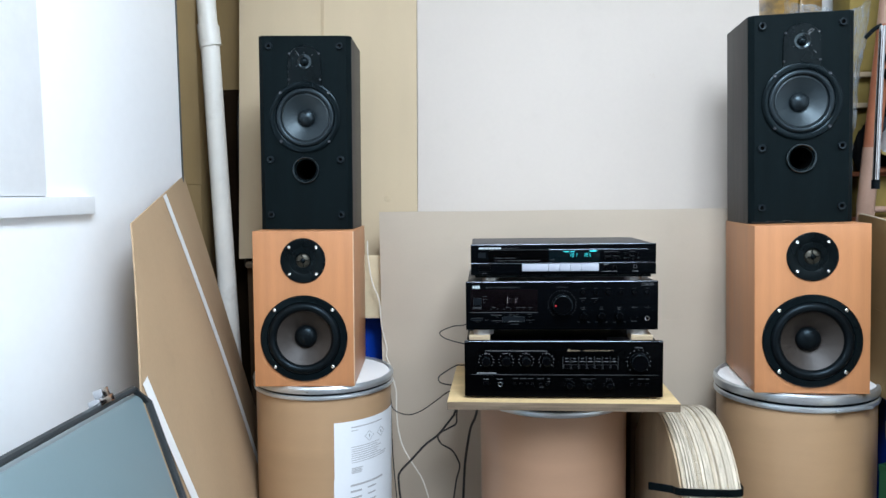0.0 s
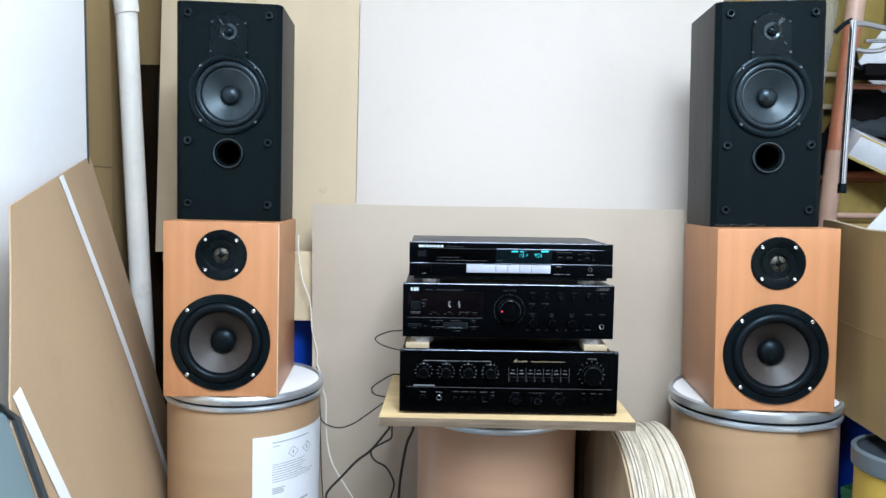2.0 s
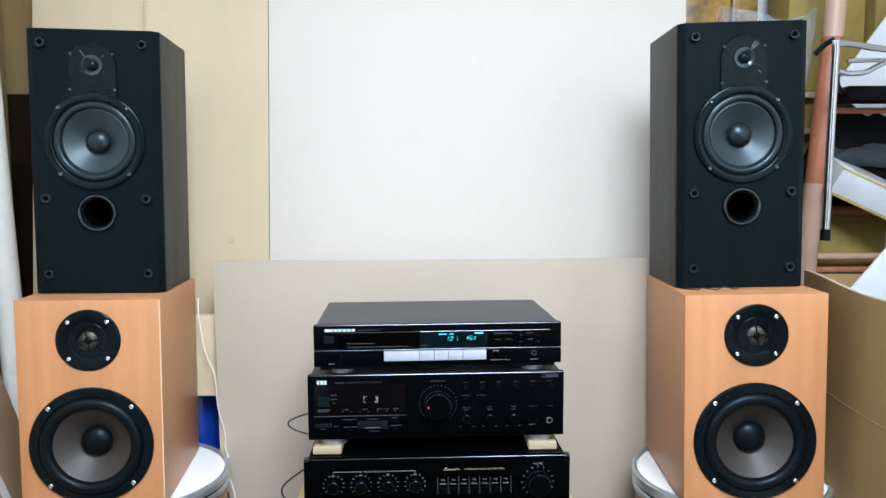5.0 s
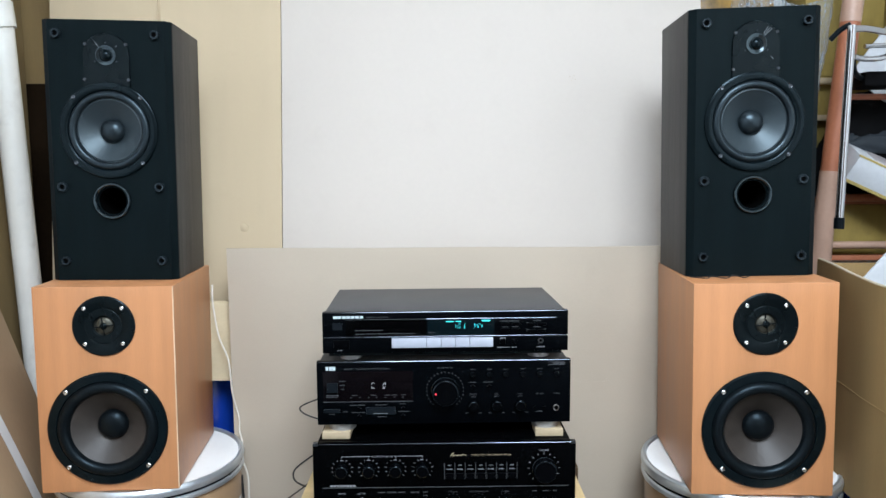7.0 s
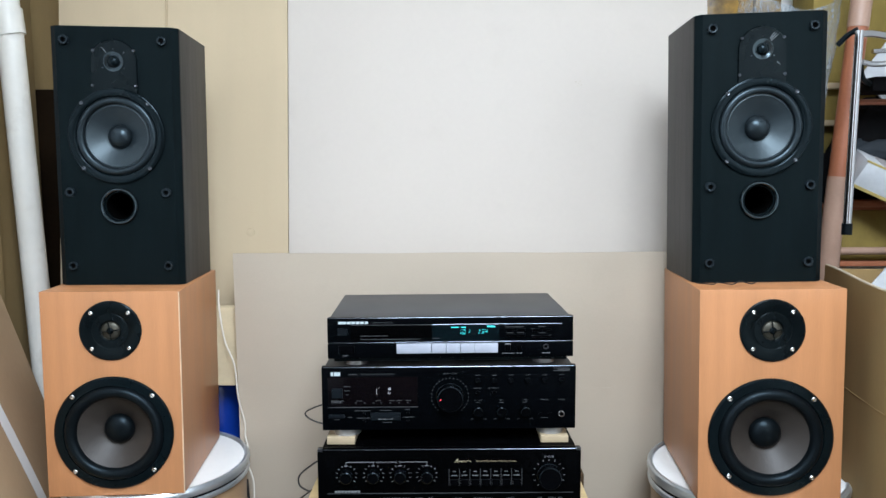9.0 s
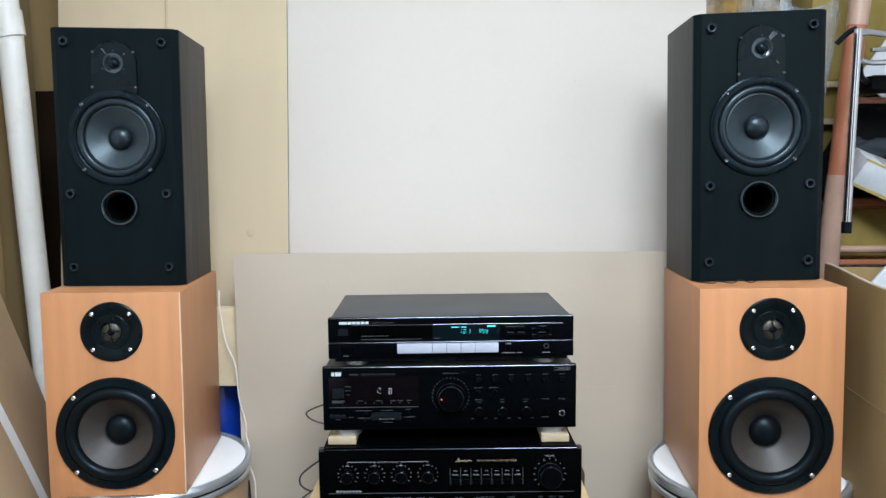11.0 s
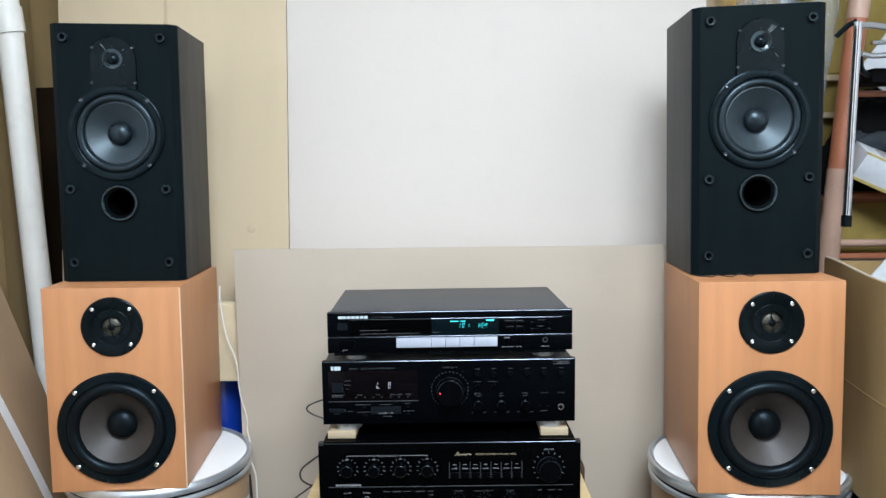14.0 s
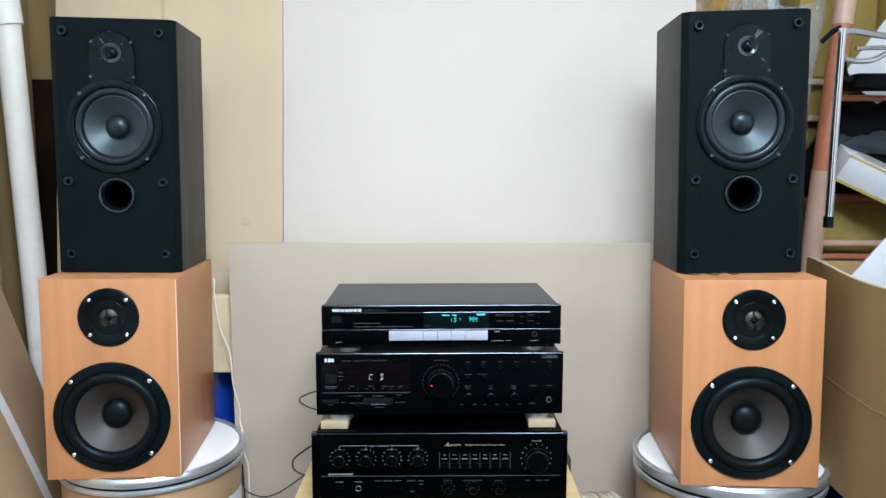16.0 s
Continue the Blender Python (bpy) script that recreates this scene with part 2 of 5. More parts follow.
AMBER_TAPE = mat("brown_packing_tape", (0.21, 0.115, 0.012), 0.3, var=0.75, scale=26, fine=80, bump=0.5, spot=0.7, spot_color=(0.07, 0.035, 0.01))
RUST_PAINT = mat("red_brown_paint", (0.36, 0.125, 0.06), 0.45, var=0.15, scale=9, bump=0.08, spot=0.25, spot_color=(0.5, 0.33, 0.24))
WRAP = mat("pink_grey_wrap", (0.42, 0.27, 0.20), 0.35, var=0.12, scale=12, bump=0.2)
BLACK_CLOTH = mat("black_cloth", (0.003, 0.003, 0.0035), 0.8, var=0.2, scale=12, bump=0.3, spec=0.08)
GREY_CLOTH = mat("dark_blue_grey_cloth", (0.022, 0.028, 0.034), 0.7, var=0.2, scale=12, bump=0.3, spec=0.2)
WHITE_BOX = mat("white_card", (0.50, 0.52, 0.54), 0.6, var=0.12, scale=12, bump=0.15, spot=0.2, spot_color=(0.34, 0.30, 0.2))


def film_material():
    m = bpy.data.materials.new("clear_plastic_film")
    m.use_nodes = True
    nt = m.node_tree
    b = nt.nodes["Principled BSDF"]
    b.inputs["Base Color"].default_value = (0.27, 0.31, 0.34, 1)
    b.inputs["Roughness"].default_value = 0.12
    fold, span = nt.nodes.new("ShaderNodeTexNoise"), nt.nodes.new("ShaderNodeMapRange")
    fold.inputs["Scale"].default_value, fold.inputs["Detail"].default_value, fold.inputs["Distortion"].default_value = 22, 4, 1.2
    span.inputs["From Min"].default_value, span.inputs["From Max"].default_value = 0.35, 0.70
    span.inputs["To Min"].default_value, span.inputs["To Max"].default_value = 0.20, 0.70
    nt.links.new(fold.outputs[0], span.inputs[0])
    nt.links.new(span.outputs[0], b.inputs["Alpha"])
    n, bp = nt.nodes.new("ShaderNodeTexNoise"), nt.nodes.new("ShaderNodeBump")
    n.inputs["Scale"].default_value, n.inputs["Detail"].default_value = 30, 4
    bp.inputs["Strength"].default_value, bp.inputs["Distance"].default_value = 0.8, 0.01
    nt.links.new(n.outputs[0], bp.inputs["Height"])
    nt.links.new(bp.outputs[0], b.inputs["Normal"])
    return m


FILM = film_material()


# ---- mesh helpers ----
def finish(name, bm, material, parent=None, label="", smooth=35):
    me = bpy.data.meshes.new(name)
    bmesh.ops.recalc_face_normals(bm, faces=bm.faces)
    bm.to_mesh(me)
    bm.free()
    me.materials.append(material)
    if smooth:
        me.polygons.foreach_set("use_smooth", [True] * len(me.polygons))
        me.set_sharp_from_angle(angle=radians(smooth))
    ob = new(name, me)
    if parent:
        ob.parent = parent
    if label:
        ob["label"] = label
    return ob


def part(name, bm, material, parent, label=""):
    return finish(name, bm, material, parent, label)


def box(x0, x1, y0, y1, z0, z1, bevel=0.0, bm=None, seg=2):
    out = bm or bmesh.new()
    made = bmesh.ops.create_cube(out, size=1, matrix=Matrix.Translation(((x0 + x1) / 2, (y0 + y1) / 2, (z0 + z1) / 2)) @ Matrix.Diagonal((x1 - x0, y1 - y0, z1 - z0, 1)))
    if bevel:
        edges = {e for v in made["verts"] for e in v.link_edges}
        bmesh.ops.bevel(out, geom=list(edges), offset=bevel, segments=seg, affect="EDGES", profile=0.6)
    return out


def lathe(prof, at=(0, 0, 0), axis="Z", seg=48, bm=None):
    """Turn a profile of (radius, height) round an axis: Z up, or Y, whose height points out of a front (towards -y)."""
    out = bm or bmesh.new()
    rings = []
    for r, h in prof:
        ring = []
        for i in range(seg if r > 1e-6 else 1):
            a = 2 * math.pi * i / seg
            c, s = r * math.cos(a), r * math.sin(a)
            p = {"Z": (c, s, h), "Y": (c, -h, s), "X": (h, c, s)}[axis]
            ring.append(out.verts.new((p[0] + at[0], p[1] + at[1], p[2] + at[2])))
        rings.append(ring)
    for a, b in zip(rings, rings[1:]):
        if len(a) == 1 and len(b) == 1:
            continue
        for i in range(seg):
            j = (i + 1) % seg
            if len(a) == 1:
                out.faces.new((a[0], b[i], b[j]))
            elif len(b) == 1:
                out.faces.new((a[i], a[j], b[0]))
            else:
                out.faces.new((a[i], a[j], b[j], b[i]))
    return out


def drilled(bm, holes):
    """The mesh with round holes (x, z, radius, depth) sunk into its front."""
    def temp(b):
        me = bpy.data.meshes.new("temp")
        bmesh.ops.recalc_face_normals(b, faces=b.faces)
        b.to_mesh(me)
        b.free()
        return new("temp", me)

    base = temp(bm)
    tools = [temp(lathe([(0, 0.03), (r, 0.03), (r, -depth), (0, -depth)], (x, 0, z), "Y", 64)) for x, z, r, depth in holes]
    for tool in tools:
        md = base.modifiers.new("hole", "BOOLEAN")
        md.operation, md.solver, md.object = "DIFFERENCE", "EXACT", tool
    bpy.context.view_layer.update()
    me = bpy.data.meshes.new_from_object(base.evaluated_get(bpy.context.evaluated_depsgraph_get()))
    out = bmesh.new()
    out.from_mesh(me)
    for ob in (base, *tools):
        bpy.data.objects.remove(ob)
    return out


def spline(pts, n=10):
    p = [Vector(v) for v in pts]
    p = [2 * p[0] - p[1]] + p + [2 * p[-1] - p[-2]]
    out = []
    for a, b, c, d in zip(p, p[1:], p[2:], p[3:]):
        for i in range(n):
            t = i / n
            out.append(0.5 * (2 * b + (c - a) * t + (2 * a - 5 * b + 4 * c - d) * t * t + (3 * b - a - 3 * c + d) * t ** 3))
    return out + [p[-2]]


def tube(pts, r, seg=8, n=10, bm=None, smooth=True):
    out = bm or bmesh.new()
    path = spline(pts, n) if smooth else [Vector(v) for v in pts]
    up, rings = Vector((0.31, 0.17, 0.93)), []
    for i, p in enumerate(path):
        d = (path[min(i + 1, len(path) - 1)] - path[max(i - 1, 0)]).normalized()
        a = d.cross(up)
        a = (a if a.length > 1e-4 else d.cross(Vector((1, 0, 0)))).normalized()
        b = d.cross(a)
        rings.append([out.verts.new(p + r * (math.cos(2 * math.pi * k / seg) * a + math.sin(2 * math.pi * k / seg) * b)) for k in range(seg)])
    for a, b in zip(rings, rings[1:]):
        for k in range(seg):
            out.faces.new((a[k], a[(k + 1) % seg], b[(k + 1) % seg], b[k]))
    out.faces.new(rings[0])
    out.faces.new(rings[-1])
    return out


def thing(name, label, category, m=None, group="", kind=""):
    ob = new(name)
    ob.empty_display_size = 0.05
    if m is not None:
        ob.matrix_world = m
    return tagged(ob, label, category, group, kind)


def letters(s, size, x, y, z, material, parent, slant=0.0, align="LEFT", name="lettering"):
    """Words on a front that faces -y; x and z of the line's start and foot."""
    cu = bpy.data.curves.new(name, "FONT")
    cu.body, cu.size, cu.align_x, cu.shear, cu.extrude = s, size, align, slant, 0.0
    tmp = bpy.data.objects.new(name, cu)
    scene.collection.objects.link(tmp)
    me = bpy.data.meshes.new_from_object(tmp)
    bpy.data.objects.remove(tmp)
    me.materials.clear()
    me.materials.append(material)
    ob = new(name, me)
    ob.parent = parent
    ob.matrix_basis = pose(x, y, z, 90, 0, 0)
    return ob


SEGMENTS = {"0": "abcdef", "1": "bc", "4": "fgbc", "9": "abcdfg", "C": "adef", "D": "abcdi", "5": "afgcd", "3": "abcdg"}


def seven(ch, x, y, z, h, bm, slant=0.12, t=0.10):
    """One seven-segment character of height h, foot at (x, z)."""
    w, d = 0.52 * h, t * h
    spans = {"a": (0, w, h - d, h), "g": (0, w, h / 2 - d / 2, h / 2 + d / 2), "d": (0, w, 0, d), "f": (0, d, h / 2, h), "b": (w - d, w, h / 2, h),
             "e": (0, d, 0, h / 2), "c": (w - d, w, 0, h / 2), "i": (0.3 * w, 0.3 * w + d, 0, h)}
    for s in SEGMENTS[ch]:
        a, b, c, e = spans[s]
        g = 0.04 * h
        q = [(a + g, c + g), (b - g, c + g), (b - g, e - g), (a + g, e - g)]
        bm.faces.new([bm.verts.new((x + px + slant * pz, y, z + pz)) for px, pz in q])


def plate(x0, x1, z0, z1, y, bm=None, proud=0.0006):
    return box(x0, x1, y - proud, y, z0, z1, bm=bm)

# ---- the room ----
def slab(name, label, x0, x1, y0, y1, z0, z1, material, bevel=0.0):
    return tagged(finish(name, box(x0, x1, y0, y1, z0, z1, bevel), material), label, name.split("_")[0], kind="structure")


slab("floor", "grey worn concrete floor of a storage room", -1.3, 1.5, -3.3, 1.1, -0.1, 0.0, CONCRETE)
slab("ceiling", "white painted plaster ceiling of a storage room", -1.3, 1.5, -3.3, 1.1, 2.5, 2.6, PLASTER)
slab("wall_north", "white plastered wall behind the leaning boards", -1.3, 1.5, 0.80, 1.1, 0.0, 2.5, PLASTER)
slab("wall_west", "white plastered side wall beside the panels", -1.3, -1.08, -3.3, 0.80, 0.0, 2.5, PLASTER)
slab("wall_east", "white plastered side wall beyond the shelves", 1.35, 1.5, -3.3, 0.80, 0.0, 2.5, PLASTER)
# out of view; kept dark so that less fill reaches the fronts
slab("wall_south", "unseen wall at the room's other end, dark to cut bounced light", -1.08, 1.35, -3.3, -3.15, 0.0, 2.5, BOUNCE_BROWN)


def ceiling_light(x, y, label):
    t = thing("ceiling_light", label, "ceiling light", pose(x, y, 2.5), group="ceiling tube lights")
    part("housing", box(-0.34, 0.34, -0.3, 0.3, -0.05, 0.0, 0.006), LID_WHITE, t)
    for dx in (-0.05, 0.05):
        part("tube", tube([(-0.3, dx, -0.068), (0.3, dx, -0.068)], 0.013, 12, smooth=False), PAPER, t)
    return t


ceiling_light(0.22, -1.55, "unseen white ceiling light with two tubes, set out of view")
# fixture made up to go with the added fill lamp
ceiling_light(0.65, -2.55, "unseen white ceiling light with two tubes, set out of view")

# white panelling along the west wall
panelling = thing("wall_panelling", "smooth white wall panels with a thin dark edge beside the boxes", "wall panel", kind="structure")
part("panel", box(-1.08, -1.0, -3.1, 0.270, 0.0, 2.3, 0.002), PANEL_WHITE, panelling)
part("panel", box(-1.0, -0.992, -3.1, -0.332, 0.968, 2.3, 0.002), PANEL_GREY, panelling, "light grey raised panel")
part("batten", box(-1.0, -0.986, -1.6, -0.182, 0.930, 0.966, 0.001), PANEL_GREY, panelling, "pale grey batten with a rough edge")
part("edging", box(-1.08, -0.998, 0.270, 0.2755, 0.0, 2.3), CASE_RIM, panelling, "thin dark edging strip")


# ---- leaning boards ----
def leaning(name, label, category, material, x0, x1, zb, zt, yb, yt, thick=0.006, crease=None, rnd=0.0):
    """A flat sheet from height zb at yb to height zt at yt, slightly wavy along its edges."""
    bm = bmesh.new()
    nx, nz = 16, 12
    rng = random.Random(len(label))
    grid = []
    for side in (0, 1):
        rows = []
        for j in range(nz + 1):
            row = []
            for i in range(nx + 1):
                u, v = i / nx, j / nz
                wob = 0.004 * rnd * math.sin(3.1 * u + 2.0 * v + len(label))
                if crease is not None:
                    wob -= 0.004 * max(0, 1 - abs(x0 + (x1 - x0) * u - crease) / 0.03)
                row.append(bm.verts.new((x0 + (x1 - x0) * u, yb + (yt - yb) * v + wob + side * thick, zb + (zt - zb) * v + 0.0012 * rnd * math.sin(17 * u))))
            rows.append(row)
        grid.append(rows)
    for side, rows in enumerate(grid):
        for j in range(nz):
            for i in range(nx):
                bm.faces.new((rows[j][i], rows[j][i + 1], rows[j + 1][i + 1], rows[j + 1][i]))
    a, b = grid
    for i in range(nx):
        bm.faces.new((a[0][i], a[0][i + 1], b[0][i + 1], b[0][i]))
        bm.faces.new((a[nz][i], a[nz][i + 1], b[nz][i + 1], b[nz][i]))
    for j in range(nz):
        bm.faces.new((a[j][0], a[j + 1][0], b[j + 1][0], b[j][0]))
        bm.faces.new((a[j][nx], a[j + 1][nx], b[j + 1][nx], b[j][nx]))
    return tagged(finish(name, bm, material), label, category)


leaning("white_board", "large off-white hardboard sheet leaning behind the audio gear", "board", BOARD_WHITE, -0.3885, 0.62, 0.0, 2.2, 0.447, 0.671, 0.005)
leaning("cardboard_sheet", "pale brown creased cardboard sheet leaning behind a speaker", "cardboard", KRAFT_PALE, -0.945, -0.390, 0.77, 2.2, 0.524, 0.668, 0.005, crease=-0.682, rnd=0.5)
leaning("cardboard_sheet", "low greyish cardboard sheet standing behind the audio gear", "cardboard", KRAFT_GREY, -0.484, 0.66, 0.0, 0.912, 0.415, 0.402, 0.005, rnd=0.5)

fold = thing("fold_line", "pale upright fold in the tall cardboard sheet", "fold", pose(-0.682, 0.520, 0.772, -5.75, 0, 0))
part("fold_edge", box(-0.0030, -0.0006, -0.0032, 0.004, 0, 1.42, 0.0006), KRAFT_PALE, fold)
part("fold_edge", box(0.0022, 0.0040, -0.0028, 0.004, 0, 1.42, 0.0006), KRAFT_PALE, fold)

dent = thing("dent", "small pale pressed dent in the tall cardboard", "dent", pose(-0.481, 0.5405, 0.948))
part("dimple", lathe([(0.012, -0.004), (0.010, 0.0015), (0.005, 0.0025), (0, 0.0025)], (0, 0, 0), "Y", 16), KRAFT_PALE, dent)

scuff = thing("scuff_mark", "two pale scuffs on the low greyish cardboard", "scuff", pose(0, 0, 0))
for x0, x1, z in ((0.291, 0.374, 0.607), (0.262, 0.366, 0.514)):
    y = 0.415 - 0.0143 * z
    bm = lathe([(0, -0.0012), (0.7, -0.0009), (1.0, 0.002)], (0, 0, 0), "Y", 24)
    bmesh.ops.transform(bm, matrix=Matrix.Translation(((x0 + x1) / 2, y, z)) @ Matrix.Diagonal(((x1 - x0) / 2, 1, 0.0048, 1)), verts=bm.verts)
    part("scuff", bm, PALE_CARD_SCUFF, scuff)

# pale flecks on the white board and a pressed dent in the cardboard
fleck = thing("paint_fleck", "small pale scuffed flecks on the white board", "paint mark", pose(0.311, 0.5785, 1.301, -5.8, 0, 0))
bm = bmesh.new()
for dx, dz, r in ((-0.006, 0.004, 0.0016), (0.004, 0.006, 0.0014), (0.007, -0.003, 0.0016), (-0.002, -0.006, 0.0012), (0.001, 0.000, 0.0012)):
    lathe([(0, 0.0006), (r, 0.0003), (r * 1.1, -0.004)], (dx, 0, dz), "Y", 8, bm)
part("fleck", bm, PALE_CARD_SCUFF, fleck)


def tilted_sheet():
    """Large brown cardboard leaning on the west panels, with two white tape strips."""
    top, left = Vector((-0.992, 0.232, 1.007)), Vector((-0.885, -0.250, 0.901))
    u = (left - top)
    width = u.length
    u.normalize()
    v = Vector((0.15, 0.27, -0.95))
    v = (v - v.dot(u) * u).normalized()
    n = u.cross(v).normalized()
    if n.x < 0:
        n = -n

    def bow(a, b):
        return 0.010 * math.sin(math.pi * min(1, b)) * math.sin(5 * a + 0.4)

    t = thing("cardboard_sheet", "tall brown cardboard sheet with white tape strips leaning on the wall", "cardboard")
    bm = bmesh.new()
    length, nu, nv = 1.06, 14, 24
    layers = []
    for off in (0.0, -0.003):
        rows = []
        for j in range(nv + 1):
            rows.append([])
            for i in range(nu + 1):
                b = length * j / nv
                a = -0.065 + (min(0.462 + 0.85 * b, 0.712) + 0.065) * i / nu
                b = min(b, (top.z + u.z * a - 0.002) / -v.z)
                rows[-1].append(bm.verts.new(top + u * a + v * b + n * (off + bow(a, b))))
        layers.append(rows)
    for rows in layers:
        for j in range(nv):
            for i in range(nu):
                bm.faces.new((rows[j][i], rows[j][i + 1], rows[j + 1][i + 1], rows[j + 1][i]))
    a, b = layers
    for i in range(nu):
        bm.faces.new((a[0][i], a[0][i + 1], b[0][i + 1], b[0][i]))
        bm.faces.new((a[nv][i], a[nv][i + 1], b[nv][i + 1], b[nv][i]))
    for j in range(nv):
        bm.faces.new((a[j][0], a[j + 1][0], b[j + 1][0], b[j][0]))
        bm.faces.new((a[j][nu], a[j + 1][nu], b[j + 1][nu], b[j][nu]))
    part("sheet", bm, KRAFT, t)

    def strip(a0, b0, a1, b1, w):
        bm = bmesh.new()
        prev = None
        for k in range(25):
            f = k / 24
            a, b = a0 + (a1 - a0) * f, b0 + (b1 - b0) * f
            c = top + u * a + v * b + n * (bow(a, b) + 0.0016)
            cur = (bm.verts.new(c - u * w / 2), bm.verts.new(c + u * w / 2))
            if prev:
                bm.faces.new((prev[0], prev[1], cur[1], cur[0]))
            prev = cur
        return part("tape_strip", bm, TAPE, t, "glossy white adhesive tape")

    strip(0.176, 0.002, 0.10, 0.90, 0.030)
    strip(0.664, 0.262, 0.604, 0.72, 0.034)
    return t


tilted_sheet()


# ---- boxes, pipe and odds and ends in the west corner ----
def carton(name, label, x0, x1, y0, y1, z0, z1, material, rz=0.0, seam=None):
    w, d, h = x1 - x0, y1 - y0, z1 - z0
    t = thing(name, label, "carton", pose((x0 + x1) / 2, (y0 + y1) / 2, z0, 0, 0, rz))
    part("body", box(-w / 2, w / 2, -d / 2, d / 2, 0, h, 0.004), material, t)
    if seam:
        part("flap", box(-w / 2 - 0.002, w / 2 + 0.002, -d / 2 - 0.003, d / 2, seam, h - 0.001, 0.002), material, t)
    return t


# dark colour stands in for the shadow under the pine board
carton("cardboard_box", "brown cardboard box between the drums, coloured dark for shade", 0.205, 0.285, 0.29, 0.40, 0.0, 0.45, BOX_BROWN_SHADED)
carton("cardboard_box", "tall brown cardboard box beside the white panels", -1.07, -1.012, 0.30, 0.42, 0.0, 2.05, KRAFT_DARK, seam=0.997)
carton("cardboard_box", "tall narrow brown box lying against the side wall", -1.078, -1.047, 0.43, 0.655, 0.0, 2.05, KRAFT_DARK)
carton("cardboard_box", "brown cardboard box above the dark block in the corner gap", -1.07, -0.70, 0.67, 0.79, 1.305, 2.2, KRAFT_DARK, seam=0.36)
# fills the shadowed corner gap; its darkness is painted shade
carton("gap_block", "tall block in the corner gap, coloured near-black for its shade", -1.07, -0.66, 0.66, 0.79, 0.0, 1.305, GAP_SHADE)
# this box too has its shade in the card colour
carton("cardboard_box", "brown cardboard box behind the white pipe, coloured dark for shade", -0.93, -0.72, 0.55, 0.65, 0.0, 0.74, BOX_BROWN_SHADED)
tagged(finish("wooden_board", box(-0.925, -0.715, 0.516, 0.655, 0.7405, 0.7600, 0.008), PLY_EDGE), "thick grey-brown board lying on a dark-coloured box", "board")

pipe = thing("plastic_pipe", "long white plastic drain pipe with a socket leaning upright", "pipe", pose(0, 0, 0))
part("tube", tube([(-0.946, 0.487, 0.0), (-0.985, 0.455, 1.44)], 0.0275, 20, smooth=False), PIPE_WHITE, pipe)
part("socket", tube([(-0.982, 0.456, 1.400), (-0.983, 0.4555, 1.405), (-0.986, 0.452, 1.455), (-0.986, 0.452, 1.46)], 0.0315, 20, smooth=False), PIPE_WHITE, pipe)
part("upper_tube", tube([(-0.986, 0.452, 1.455), (-1.012, 0.440, 2.1)], 0.0275, 20, smooth=False), PIPE_WHITE, pipe)

tagged(finish("cable", tube([(-0.95, 0.60, 0.74), (-0.955, 0.59, 1.1), (-0.945, 0.585, 1.27), (-0.92, 0.585, 1.285), (-0.87, 0.60, 1.28), (-0.84, 0.62, 1.2), (-0.83, 0.63, 0.74)], 0.007), CABLE_BLACK),
       "black cable loop hanging in the dark corner", "cable")

foam = tagged(finish("foam_block", box(-0.72, -0.487, 0.432, 0.462, 0.60, 0.785, 0.006), FOAM), "beige foam block wedged behind a speaker", "foam")
bm = lathe([(0, 0), (0.11, 0), (0.115, 0.02), (0.115, 0.57), (0.10, 0.60), (0, 0.60)], (-0.60, 0.60, 0), "Z", 32)
tagged(finish("plastic_barrel", bm, BLUE_PLASTIC), "blue plastic barrel standing behind the drum", "barrel")


# ---- grey-green case in front of the leaning cardboard ----
def carry_case():
    t = thing("carry_case", "grey-green hard case with dark rim standing on edge", "case", Matrix.Translation((-0.574, -0.415, 0.0)) @ pose(0, 0, 0, 0, -18, 0) @ pose(0, 0, 0, 0, 0, 2))
    # local: face towards +x, length along -y, height along z
    part("shell", box(-0.045, 0.0, -0.72, -0.011, 0.011, 0.651, 0.011), CASE_TEAL, t)
    rim = bmesh.new()
    loop = [(0.0, -0.73, 0.008), (0.0, -0.004, 0.008), (0.0, 0.0, 0.012), (0.0, 0.0, 0.628), (0.0, -0.034, 0.662), (0.0, -0.73, 0.662)]
    tube(loop, 0.0065, 8, bm=rim, smooth=False)
    part("rim", rim, CASE_RIM, t, "dark rubber rim")
    clip = part("clip", box(-0.012, 0.010, -0.155, -0.112, 0.663, 0.676, 0.003), CHROME, t, "chrome spring clip")
    part("lever", box(-0.004, 0.013, -0.145, -0.125, 0.674, 0.689, 0.002), CHROME, clip)
    return t


carry_case()


# ---- fibre drums ----
LEAN_A, LEAN_B = 0.7, -1.1  # the outer drums stand a little out of true


